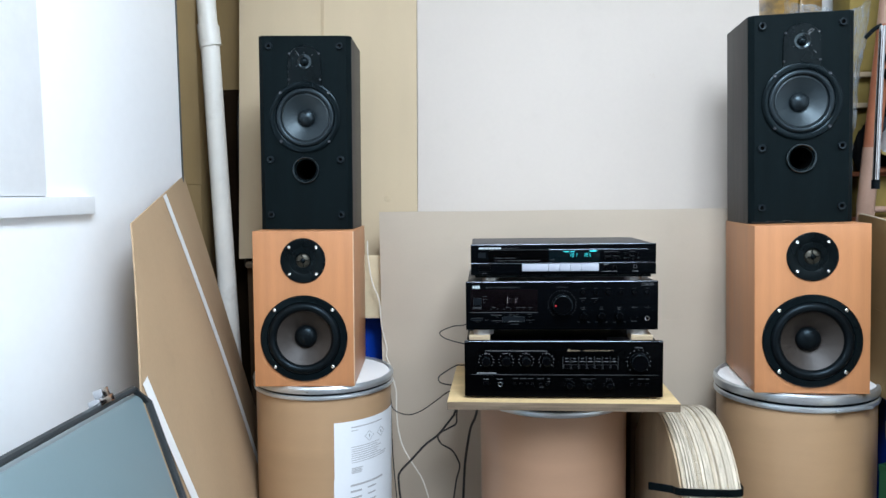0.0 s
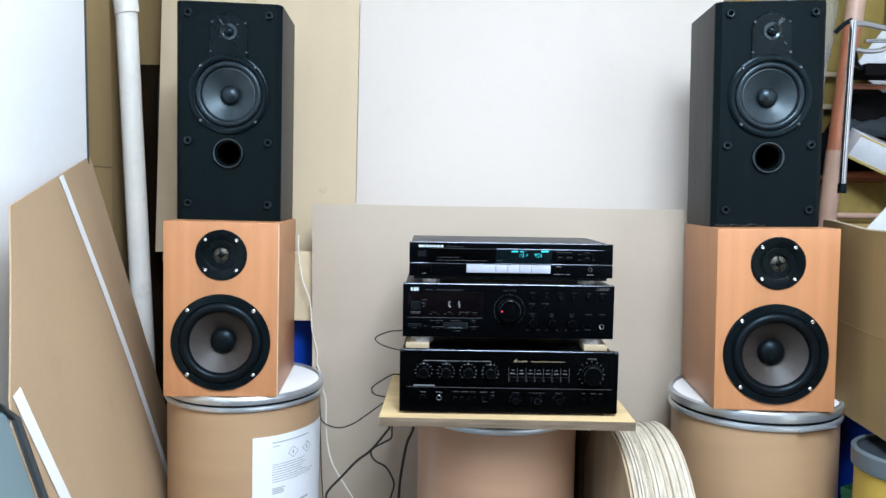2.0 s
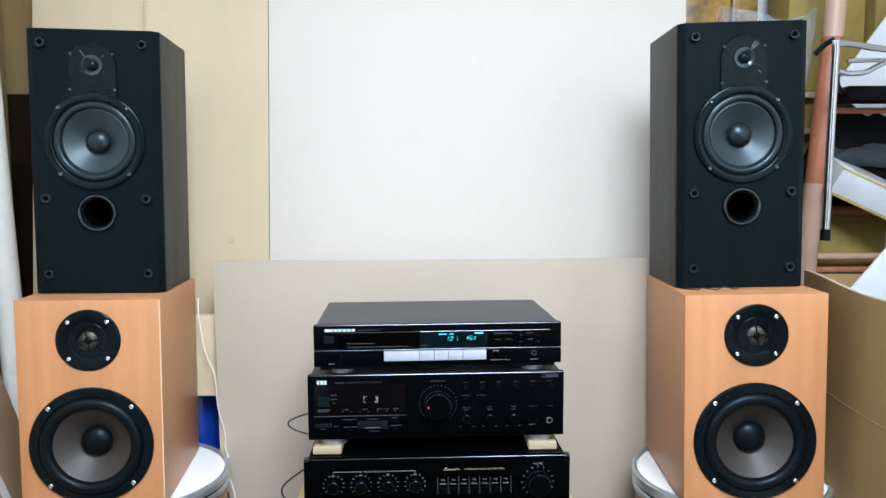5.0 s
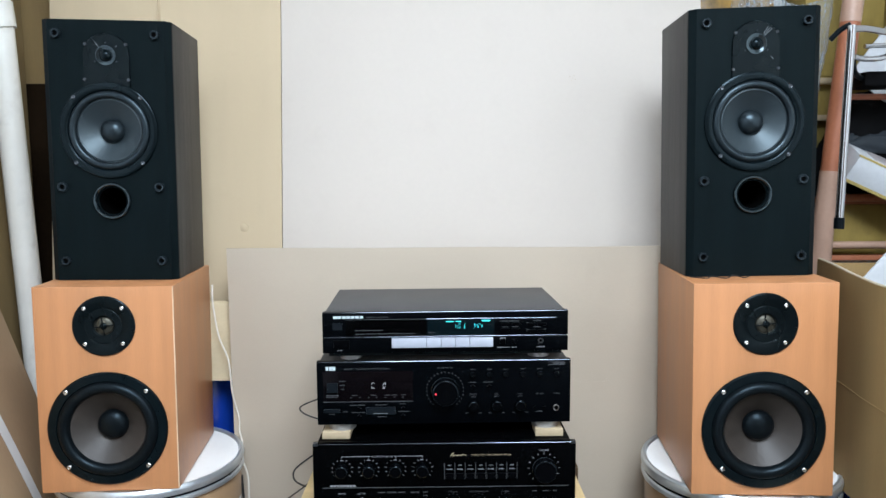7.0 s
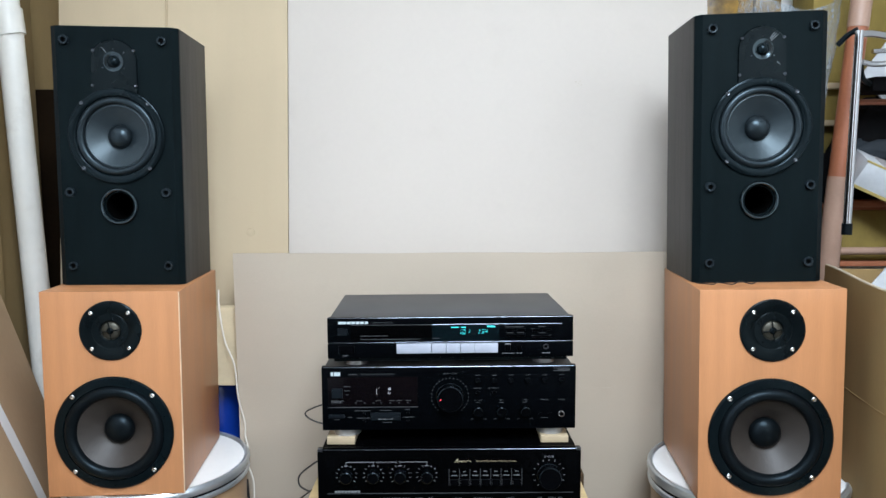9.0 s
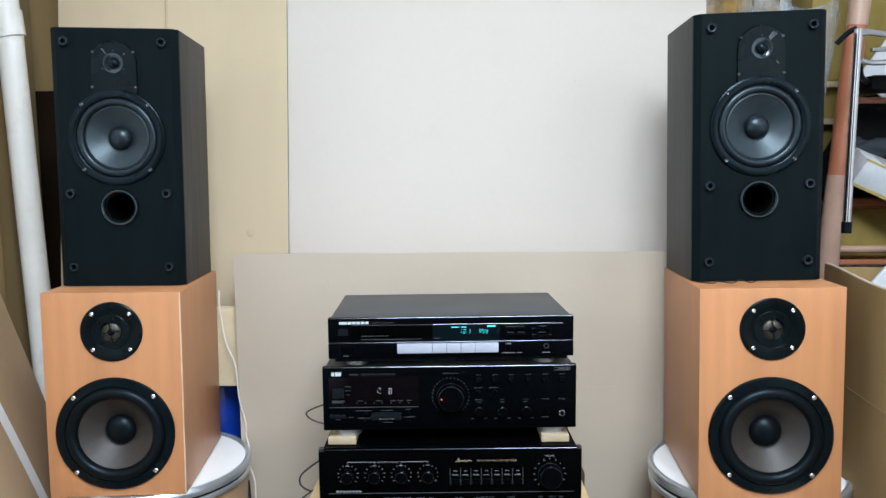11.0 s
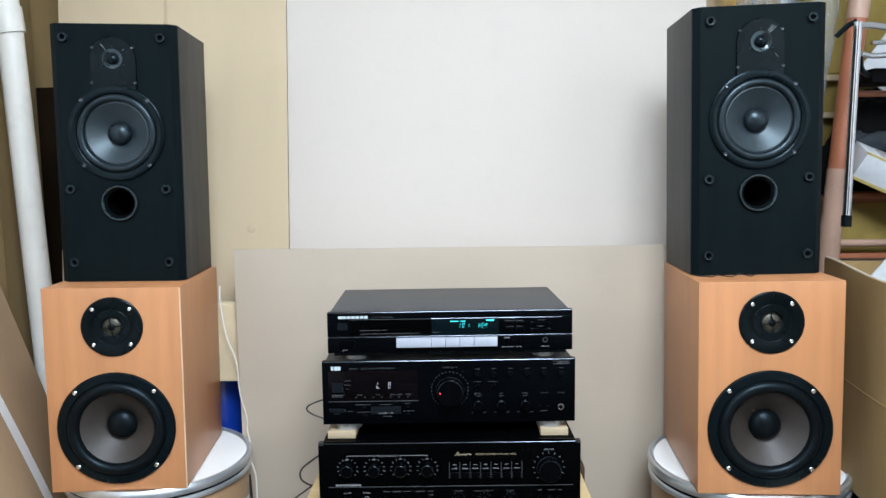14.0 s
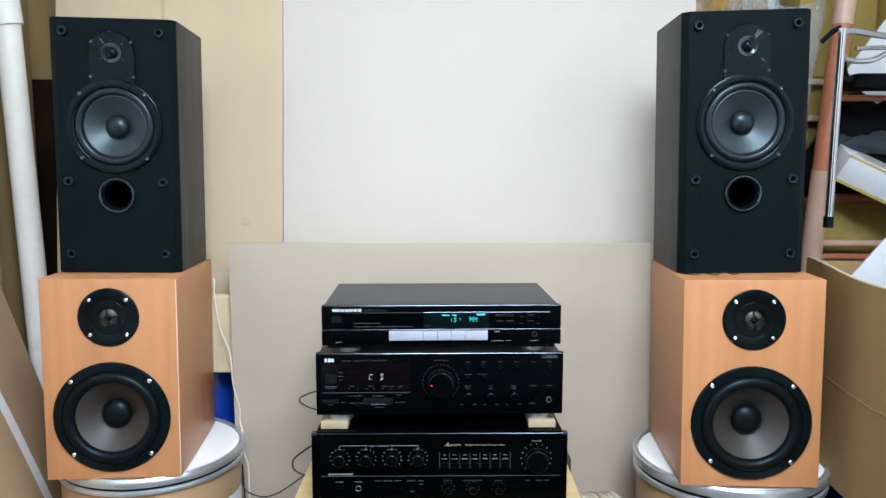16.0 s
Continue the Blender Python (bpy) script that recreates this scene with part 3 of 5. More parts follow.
def fibre_drum(x, y, r, h, label, rz=0.0, k=0.86, kraft=None, lean=0.0):
    t = thing("fibre_drum", label, "drum", pose(x, y, 0, 0, lean, 0) @ pose(0, 0, 0, 0, 0, rz), group="fibre drums")
    body = [(0, 0.0), (r - 0.012, 0.0), (r - 0.008, 0.004), (r - 0.007, h - 0.020), (0, h - 0.020)]
    part("body", lathe(body, seg=64), kraft or DRUM_KRAFT, t)
    ring = [(r - 0.006, h - 0.055 * k), (r - 0.001, h - 0.052 * k), (r, h - 0.046 * k), (r - 0.001, h - 0.040 * k), (r - 0.005, h - 0.037 * k), (r - 0.007, h - 0.034 * k), (r - 0.006, h - 0.031 * k)]
    part("clamp_ring", lathe(ring, seg=64), STEEL, t, "galvanised steel clamp ring")
    rim = [(r - 0.007, h - 0.031 * k), (r - 0.001, h - 0.028 * k), (r + 0.001, h - 0.015 * k), (r, h - 0.004), (r - 0.004, h), (r - 0.009, h - 0.001), (r - 0.012, h - 0.006)]
    part("lid_rim", lathe(rim, seg=64), STEEL, t, "rolled steel lid rim")
    part("lid", lathe([(r - 0.0115, h - 0.012), (r - 0.0118, h - 0.0055), (r - 0.03, h - 0.005), (0, h - 0.005)], seg=64), LID_WHITE, t, "white enamelled lid")
    # black band laid in the groove to draw its shade
    part("groove_shade", lathe([(r - 0.006, h - 0.038 * k), (r - 0.0042, h - 0.0365 * k), (r - 0.0042, h - 0.0315 * k), (r - 0.006, h - 0.030 * k)], seg=64), RUBBER, t, "dark band added as the shade in the groove")
    part("lever", box(-0.05, 0.05, -r - 0.003, -r + 0.004, h - 0.050 * k, h - 0.042 * k, 0.002), STEEL, t)
    return t


LEFT_DRUM, RIGHT_DRUM, MID_DRUM = (-0.632, 0.290, 0.1895), (0.613, 0.240, 0.1925), (-0.008, 0.214, 0.193)
drum_a = fibre_drum(*LEFT_DRUM, 0.4835, "brown fibre drum with white lid and a shipping label", 150, 0.64, lean=LEAN_A)
drum_b = fibre_drum(*RIGHT_DRUM, 0.490, "wide brown fibre drum with white lid and steel clamp ring", 20, 0.78, lean=LEAN_B)
drum_c = fibre_drum(*MID_DRUM, 0.481, "plain reddish-brown fibre drum carrying a pine board", 160, 0.82, DRUM_KRAFT_RED)


def drum_label():
    x, y, r = LEFT_DRUM
    t = thing("shipping_label", "white printed shipping label sheets glued on a drum", "label", pose(x, y, 0, 0, LEAN_A, 0))
    rr = r - 0.0062

    def sheet(a0, a1, z0, z1, off, material, name):
        out = bmesh.new()
        k = max(2, int(abs(a1 - a0) / 4))
        prev = None
        for i in range(k + 1):
            a = radians(a0 + (a1 - a0) * i / k)
            c = ((rr + off) * math.cos(a), (rr + off) * math.sin(a))
            cur = (out.verts.new((*c, z0)), out.verts.new((*c, z1)))
            if prev:
                out.faces.new((prev[0], cur[0], cur[1], prev[1]))
            prev = cur
        return part(name, out, material, t)

    sheet(-69, 6, 0.235, 0.388, 0.0008, PAPER, "sheet")
    sheet(-69.5, 4, 0.03, 0.24, 0.0004, PAPER, "sheet")
    rng = random.Random(4)
    sheet(-55, -22, 0.3695, 0.3725, 0.0014, INK_DARK, "print_bar")
    sheet(-55, -49, 0.361, 0.363, 0.0014, INK_DARK, "print_bar")
    for i in range(8):
        z = 0.318 - i * 0.0058
        sheet(-55, -55 + rng.uniform(25, 40), z, z + 0.0018, 0.0014, INK_DARK, "print_bar")
    for i in range(4):
        z = 0.262 - i * 0.004
        sheet(-55, -47 + rng.uniform(0, 3), z, z + 0.0025, 0.0014, INK_DARK, "print_bar")
    sheet(-56, -22, 0.216, 0.221, 0.0014, INK_DARK, "print_bar")
    for i in range(4):
        z = 0.2 - i * 0.017
        sheet(-56, -46, z, z + 0.005, 0.0014, INK_DARK, "print_bar")
        sheet(-40, -32 + rng.uniform(0, 6), z + 0.001, z + 0.005, 0.0014, INK_DARK, "print_bar")
    for i in range(3):
        z = 0.150 - i * 0.016
        sheet(-56, -24, z - 0.04, z - 0.0375, 0.0014, INK_DARK, "print_bar")
    for c in (-38, -24):
        bm = bmesh.new()
        for s in (1.0, 0.62):
            q = [(c, 0.340 + 0.013 * s), (c + 4.6 * s, 0.340), (c, 0.340 - 0.013 * s), (c - 4.6 * s, 0.340)]
            e = []
            for a, z in q:
                a = radians(a)
                e.append(Vector(((rr + 0.0016) * math.cos(a), (rr + 0.0016) * math.sin(a), z)))
            if s == 1.0:
                for p, w in zip(e, e[1:] + e[:1]):
                    tube([p, w], 0.0007, 4, bm=bm, smooth=False)
            else:
                tube([(e[0] + e[2]) / 2 + Vector((0, 0, 0.004)), (e[0] + e[2]) / 2 - Vector((0, 0, 0.004))], 0.0016, 4, bm=bm, smooth=False)
        part("hazard_diamond", bm, INK_DARK, t, "small outlined warning diamond")
    return t


drum_label()

# pine board on the middle drum
board = thing("pine_board", "rough pine plank laid on a drum as a stand", "board", pose(0, 0, 0.481))
part("plank", box(-0.2595, 0.2505, -0.060, 0.300, 0.0, 0.0185, 0.0015), PINE, board)
part("front_edge", box(-0.259, 0.2495, -0.0625, -0.0595, 0.0006, 0.0178, 0.0006), PLY_EDGE, board, "rough sawn edge")


# ---- wooden discs tied together ----
def disc_bundle():
    t = thing("plywood_discs", "strapped bundle of pale plywood discs standing on edge", "wood discs", pose(0.306, 0.105, 0.0, 0, 0, 4))
    rng = random.Random(11)
    x, i = -0.075, 0
    while x < 0.054:
        w = rng.choice((0.0020, 0.0028, 0.0036, 0.0048, 0.0065))
        r = 0.217 + rng.uniform(-0.0025, 0.002) - (0.006 if i == 0 else 0.002 if i == 1 else 0)
        bev = min(0.0006, w / 4)
        prof = [(0, x), (r - bev, x), (r, x + bev), (r + rng.uniform(-0.001, 0.001), x + w / 2), (r, x + w - bev), (r - bev, x + w), (0, x + w)]
        part("disc", lathe(prof, (0, rng.uniform(-0.0015, 0.0015), 0.222), "X", 72), PLY_FACE if i == 0 else rng.choice((PLY_DISC, PLY_DISC, PLY_DISC, PLY_DISC_BROWN)), t)
        x += w + rng.choice((0.0001, 0.0001, 0.0002, 0.0012))
        i += 1
    bm = bmesh.new()
    loop = [(-0.135, -0.165, 0.320), (-0.092, -0.185, 0.320), (-0.076, -0.199, 0.320), (0.0, -0.199, 0.316), (0.052, -0.199, 0.317), (0.060, -0.17, 0.320), (0.062, -0.10, 0.324)]
    pts = spline(loop, 8)
    lo = [[bm.verts.new((p[0] + (0.003 * k if abs(p[0]) > 0.07 else 0) * (1 if p[0] > 0 else -1), p[1] - 0.003 * k, p[2] + 0.008 * d)) for p in pts] for k, d in ((0, -1), (1, -1), (1, 1), (0, 1))]
    for k in range(4):
        for j in range(len(pts) - 1):
            bm.faces.new((lo[k][j], lo[k][j + 1], lo[(k + 1) % 4][j + 1], lo[(k + 1) % 4][j]))
    part("strap", bm, BLACK_PLASTIC, t, "black tie strap")
    return t


disc_bundle()


# ---- loudspeakers ----
def dome(r, h, y0, n=6):
    return [(r * math.cos(a), y0 + h * math.sin(a)) for a in [math.pi / 2 * i / n for i in range(n + 1)]][:-1] + [(0, y0 + h)]


def screw(parent, x, z, y, r=0.0042, material=None, name="screw"):
    return part(name, lathe([(r, -0.001), (r, 0.0012), (r * 0.7, 0.002), (r * 0.35, 0.0016), (0, 0.0008)], (x, -y, z), "Y", 14), material or SCREW, parent)


def beech_speaker(w, d, h, m, label, worn):
    t = thing("bookshelf_speaker", label, "loudspeaker", m, group="beech loudspeakers")
    part("cabinet", drilled(box(-w / 2, w / 2, 0, d, 0, h, 0.0015), [(0, 0.1227, 0.0905, 0.05), (0, 0.318, 0.0182, 0.03)]), BEECH, t)
    for sx in worn:
        part("edge_band", box(sx * w / 2 - 0.0014, sx * w / 2 + 0.0006, -0.0006, 0.0022, 0.001, h - 0.001), BEECH_EDGE, t, "pale worn laminate edge")
    cz = 0.1227
    woofer = part("woofer", lathe([(0.1085, 0), (0.1085, 0.003), (0.106, 0.0055), (0.092, 0.006), (0.090, 0.004)], (0, 0, cz), "Y", 72), GLOSS_PLASTIC, t, "black woofer frame")
    part("surround", lathe([(0.091, 0.003)] + [(0.0795 + 0.0105 * math.cos(a), 0.003 + 0.010 * math.sin(a)) for a in [math.pi * i / 10 for i in range(1, 10)]] + [(0.068, 0.001)],
                           (0, 0, cz), "Y", 72), RUBBER, woofer, "black rubber surround")
    part("cone", lathe([(0.069, 0.002), (0.067, 0.0005), (0.050, -0.011), (0.036, -0.022), (0.026, -0.031)], (0, 0, cz), "Y", 72), CONE_GREY, woofer, "grey-brown polymer cone")
    part("dust_cap", lathe(dome(0.0285, 0.017, -0.026), (0, 0, cz), "Y", 40), RUBBER, woofer, "black dust cap")
    tz = 0.318
    tweeter = part("tweeter", lathe([(0.056, 0), (0.056, 0.0025), (0.054, 0.004), (0.034, 0.004), (0.033, 0.0034), (0.032, 0.0042), (0.020, 0.0035), (0.0175, 0.001)], (0, 0, tz), "Y", 56),
                   BLACK_PLASTIC, t, "round black tweeter plate")
    part("dome", lathe([(0.0178, 0.0005)] + dome(0.0165, 0.006, -0.002), (0, 0, tz), "Y", 32), TWEETER_MESH, tweeter, "metal dome")
    bm = bmesh.new()
    for a in (8, 98):
        c, s = 0.0185 * math.cos(radians(a)), 0.0185 * math.sin(radians(a))
        tube([(-c, -0.0055, tz - s), (0, -0.0065, tz), (c, -0.0055, tz + s)], 0.0011, 6, bm=bm)
    lathe(dome(0.0065, 0.003, 0.004), (0, 0, tz), "Y", 16, bm)
    part("phase_plug", bm, BLACK_PLASTIC, tweeter, "black cross bar")
    for i in range(4):
        a = radians(45 + 90 * i)
        screw(woofer, 0.1015 * math.cos(a), cz + 0.1015 * math.sin(a), 0.0055)
        screw(tweeter, 0.0472 * math.cos(a), tz + 0.0472 * math.sin(a), 0.0038, 0.0036)
        screw(tweeter, 0.0265 * math.cos(a + 0.1), tz + 0.0265 * math.sin(a + 0.1), 0.003, 0.0014, HOLE, "rivet")
    return t


def black_speaker(w, d, h, m, label, plate_lines):
    t = thing("bookshelf_speaker", label, "loudspeaker", m, group="black loudspeakers")
    part("cabinet", drilled(box(-w / 2, w / 2, 0.016, d, 0, h, 0.001), [(0, h - 0.205, 0.0738, 0.06), (0, h - 0.3385, 0.0262, 0.12)]), BLACK_ASH, t, "dark wood-grain cabinet")
    # front baffle with chamfered upright edges
    bm = bmesh.new()
    cx = 0.012
    outline = [(-w / 2, 0.016), (-w / 2, 0.010), (-w / 2 + cx, 0.0), (w / 2 - cx, 0.0), (w / 2, 0.010), (w / 2, 0.016)]
    lo, hi = [bm.verts.new((x, y, 0.0005)) for x, y in outline], [bm.verts.new((x, y, h - 0.0005)) for x, y in outline]
    for i in range(len(outline)):
        j = (i + 1) % len(outline)
        bm.faces.new((lo[i], lo[j], hi[j], hi[i]))
    bm.faces.new(lo)
    bm.faces.new(hi)
    part("front_baffle", drilled(bm, [(0, h - 0.205, 0.0738, 0.03), (0, h - 0.3385, 0.0262, 0.03)]), BLACK_BAFFLE, t, "matt black front baffle")
    cz = h - 0.205
    # tweeter plate: an arch that runs down into the woofer frame
    bm = bmesh.new()
    arch = [(-0.043, h - 0.131)] + [(-0.043 * math.cos(a), h - 0.066 + 0.042 * math.sin(a)) for a in [math.pi * i / 20 for i in range(21)]] + [(0.043, h - 0.131)]
    a, b = [bm.verts.new((x, 0.0, z)) for x, z in arch], [bm.verts.new((x * 0.97, -0.0035, h - 0.087 + (z - h + 0.087) * 0.97)) for x, z in arch]
    for i in range(len(arch) - 1):
        bm.faces.new((a[i], a[i + 1], b[i + 1], b[i]))
    bm.faces.new(b)
    tweeter = part("tweeter", bm, BLACK_PLASTIC, t, "arched black tweeter plate")
    tz = h - 0.066
    part("tweeter_horn", lathe([(0.019, 0.0034), (0.0185, 0.005), (0.0165, 0.005), (0.013, 0.0038), (0.0115, 0.0036)], (0, 0, tz), "Y", 32), PORT_GLOSS, tweeter)
    part("dome", lathe([(0.0118, 0.0037)] + dome(0.0105, 0.008, 0.0037), (0, 0, tz), "Y", 24), GLOSS_PLASTIC, tweeter, "small glossy black dome")
    for x, z in ((-0.037, h - 0.0455), (0.037, h - 0.0455), (-0.040, h - 0.1105), (0.040, h - 0.1105)):
        screw(tweeter, x, z, 0.0034, 0.0028, DARK_SCREW)
    for a in (90, 210, 330):
        screw(tweeter, 0.023 * math.cos(radians(a)), tz + 0.023 * math.sin(radians(a)), 0.0034, 0.0012, DARK_SCREW)
    # short pale lines beside the dome, set separately for each loudspeaker
    for a, r0, r1 in plate_lines:
        c, q = math.cos(radians(a)), math.sin(radians(a))
        part("plate_line", tube([(r0 * c, -0.0040, tz + r0 * q), (r1 * c, -0.0040, tz + r1 * q)], 0.0005, 6, smooth=False), PALE_LINE, tweeter, "thin pale line on the tweeter plate")
    woofer = part("woofer", lathe([(0.0905, 0), (0.0905, 0.0030), (0.0897, 0.0046), (0.0880, 0.0054), (0.0775, 0.0056), (0.0760, 0.0046), (0.0745, 0.0026), (0.0735, 0.0010)], (0, 0, cz), "Y", 72), GLOSS_PLASTIC, t, "satin black woofer frame")
    part("surround", lathe([(0.0742, 0.0015)] + [(0.0675 + 0.0064 * math.cos(a), 0.0012 + 0.0048 * math.sin(a)) for a in [math.pi * i / 8 for i in range(1, 8)]] + [(0.0605, -0.0018), (0.0590, -0.0018)],
                           (0, 0, cz), "Y", 72), ROLL_RUBBER, woofer, "black rubber surround")
    part("cone", lathe([(0.0592, -0.0012), (0.0575, -0.0008), (0.045, -0.0075), (0.033, -0.0135), (0.021, -0.0190)], (0, 0, cz), "Y", 72), CONE_DARK, woofer, "dark grey cone")
    part("dust_cap", lathe(dome(0.0224, 0.015, -0.0168), (0, 0, cz), "Y", 40), ROLL_RUBBER, woofer, "black dust cap")
    for i in range(4):
        a = radians(45 + 90 * i)
        screw(woofer, 0.0866 * math.cos(a), cz + 0.0866 * math.sin(a), 0.006, 0.0036, DARK_SCREW)
    pz = h - 0.3385
    port = part("bass_port", lathe([(0.0360, 0), (0.0358, 0.0025), (0.0348, 0.0048), (0.0332, 0.0062), (0.0312, 0.0062), (0.0292, 0.0046), (0.0277, 0.0018), (0.0266, -0.003), (0.026, -0.012)], (0, 0, pz), "Y", 48), PORT_GLOSS, t, "flared round bass port")
    part("port_tube", lathe([(0.0261, -0.006), (0.0258, -0.115), (0, -0.115)], (0, 0, pz), "Y", 40), HOLE, port, "dark tube opening")
    for x in (-0.0896, 0.0896):
        for z in (h - 0.0269, h - 0.3120, h - 0.4536):
            s = part("grille_socket", lathe([(0.0088, 0), (0.0088, 0.006), (0.0078, 0.0075), (0.0052, 0.0072), (0.0042, 0.003)], (x, 0, z), "Y", 24), SOCKET, t)
            part("socket_hole", lathe([(0.0045, 0.004), (0, 0.0035)], (x, 0, z), "Y", 16), HOLE, s)
    return t


beech_speaker(0.2495, 0.300, 0.391, pose(-0.6317, 0.1138, 0.4830, 0, LEAN_A, 5.5), "orange beech loudspeaker standing on a labelled fibre drum", (1,))
beech_speaker(0.2495, 0.300, 0.391, pose(0.5765, 0.0673, 0.4904, 0, LEAN_B, -4.8), "orange beech loudspeaker standing on a wide fibre drum", ())
black_speaker(0.2357, 0.203, 0.492, pose(-0.6375, 0.1931, 0.8742, 0, LEAN_A, 4.5), "black ash loudspeaker stacked on a beech loudspeaker by the cardboard", ((128, 0.020, 0.034), (40, 0.024, 0.028)))
black_speaker(0.2357, 0.203, 0.492, pose(0.5761, 0.1505, 0.8816, 0, LEAN_B, -2.9), "black ash loudspeaker stacked on a beech loudspeaker by the shelf", ((44, 0.020, 0.037), (50, 0.021, 0.036), (56, 0.022, 0.035), (-42, 0.034, 0.042)))

tagged(finish("wire", tube([(0.452, 0.12, 0.8855), (0.475, 0.10, 0.886), (0.49, 0.115, 0.887), (0.51, 0.10, 0.886), (0.53, 0.115, 0.889), (0.545, 0.105, 0.886), (0.56, 0.12, 0.886)], 0.0011, 6), CABLE_BLACK),
       "short black wire lying on a beech loudspeaker", "wire")


# ---- hi-fi units; local: front at y = 0 facing -y, left edge x = 0, z from the top downwards is negative ----
def knob(parent, x, z, r, depth, y=0.0, name="knob", pointer=False):
    k = part(name, lathe([(r * 1.04, 0), (r * 1.04, depth * 0.3), (r, depth * 0.34), (r * 0.98, depth * 0.86), (r * 0.95, depth * 0.96), (r * 0.88, depth), (0, depth)], (x, -y, z), "Y", 32), KNOB, parent)
    part("cap", lathe([(r * 0.87, depth - 0.0004), (r * 0.86, depth + 0.0003), (0, depth + 0.0003)], (x, -y, z), "Y", 32), KNOB_FACE, k, "matt black knob face")
    if pointer:
        part("pointer", box(x - r * 0.06, x + r * 0.06, -y - depth - 0.0008, -y - depth + 0.001, z + r * 0.45, z + r * 0.92), INK_WHITE, k, "white pointer line")
    return k


def ticks(parent, x, z, r, n, a0, a1, size, material, y=0.0, long=0.0):
    bm = bmesh.new()
    for i in range(n):
        a = radians(a0 + (a1 - a0) * i / (n - 1))
        c, s = math.cos(a), math.sin(a)
        l = long or size
        p, q = (r, r + l)
        e = Vector((-s, 0, c)) * size / 2
        v = [Vector((x + k * c, -y - 0.0006, z + k * s)) for k in (p, q)]
        bm.faces.new([bm.verts.new(w) for w in (v[0] - e, v[1] - e, v[1] + e, v[0] + e)])
    return part("scale_marks", bm, material, parent, "printed scale marks")


def bars(parent, rows, material, name="print_bar", y=0.0):
    """Unreadable small print: each row x0, x1, z of its foot, height."""
    rng = random.Random(len(rows))
    for x0, x1, z, h in rows:
        bm, x = None, x0
        if h < 0.0012 or x1 - x0 < 2.2 * h:
            bm = plate(x0, x1, z, z + h, -y, None, 0.0005)
        else:
            bm = bmesh.new()
            while x < x1:
                w = h * rng.uniform(0.45, 0.75)
                plate(x, min(x + w, x1 + h * 0.3), z + h * rng.choice((0, 0, 0.1)), z + h * rng.choice((1, 1, 0.9)), -y, bm, 0.0005)
                x += w + h * (0.32 if rng.random() < 0.85 else 0.8)
        part(name, bm, material, parent, "small printed lettering")


def foot(parent, x, y, z0, h, r, material):
    return part("foot", lathe([(0, z0), (r, z0), (r, z0 + h), (0, z0 + h)], (x, y, 0), "Z", 28), material, parent)


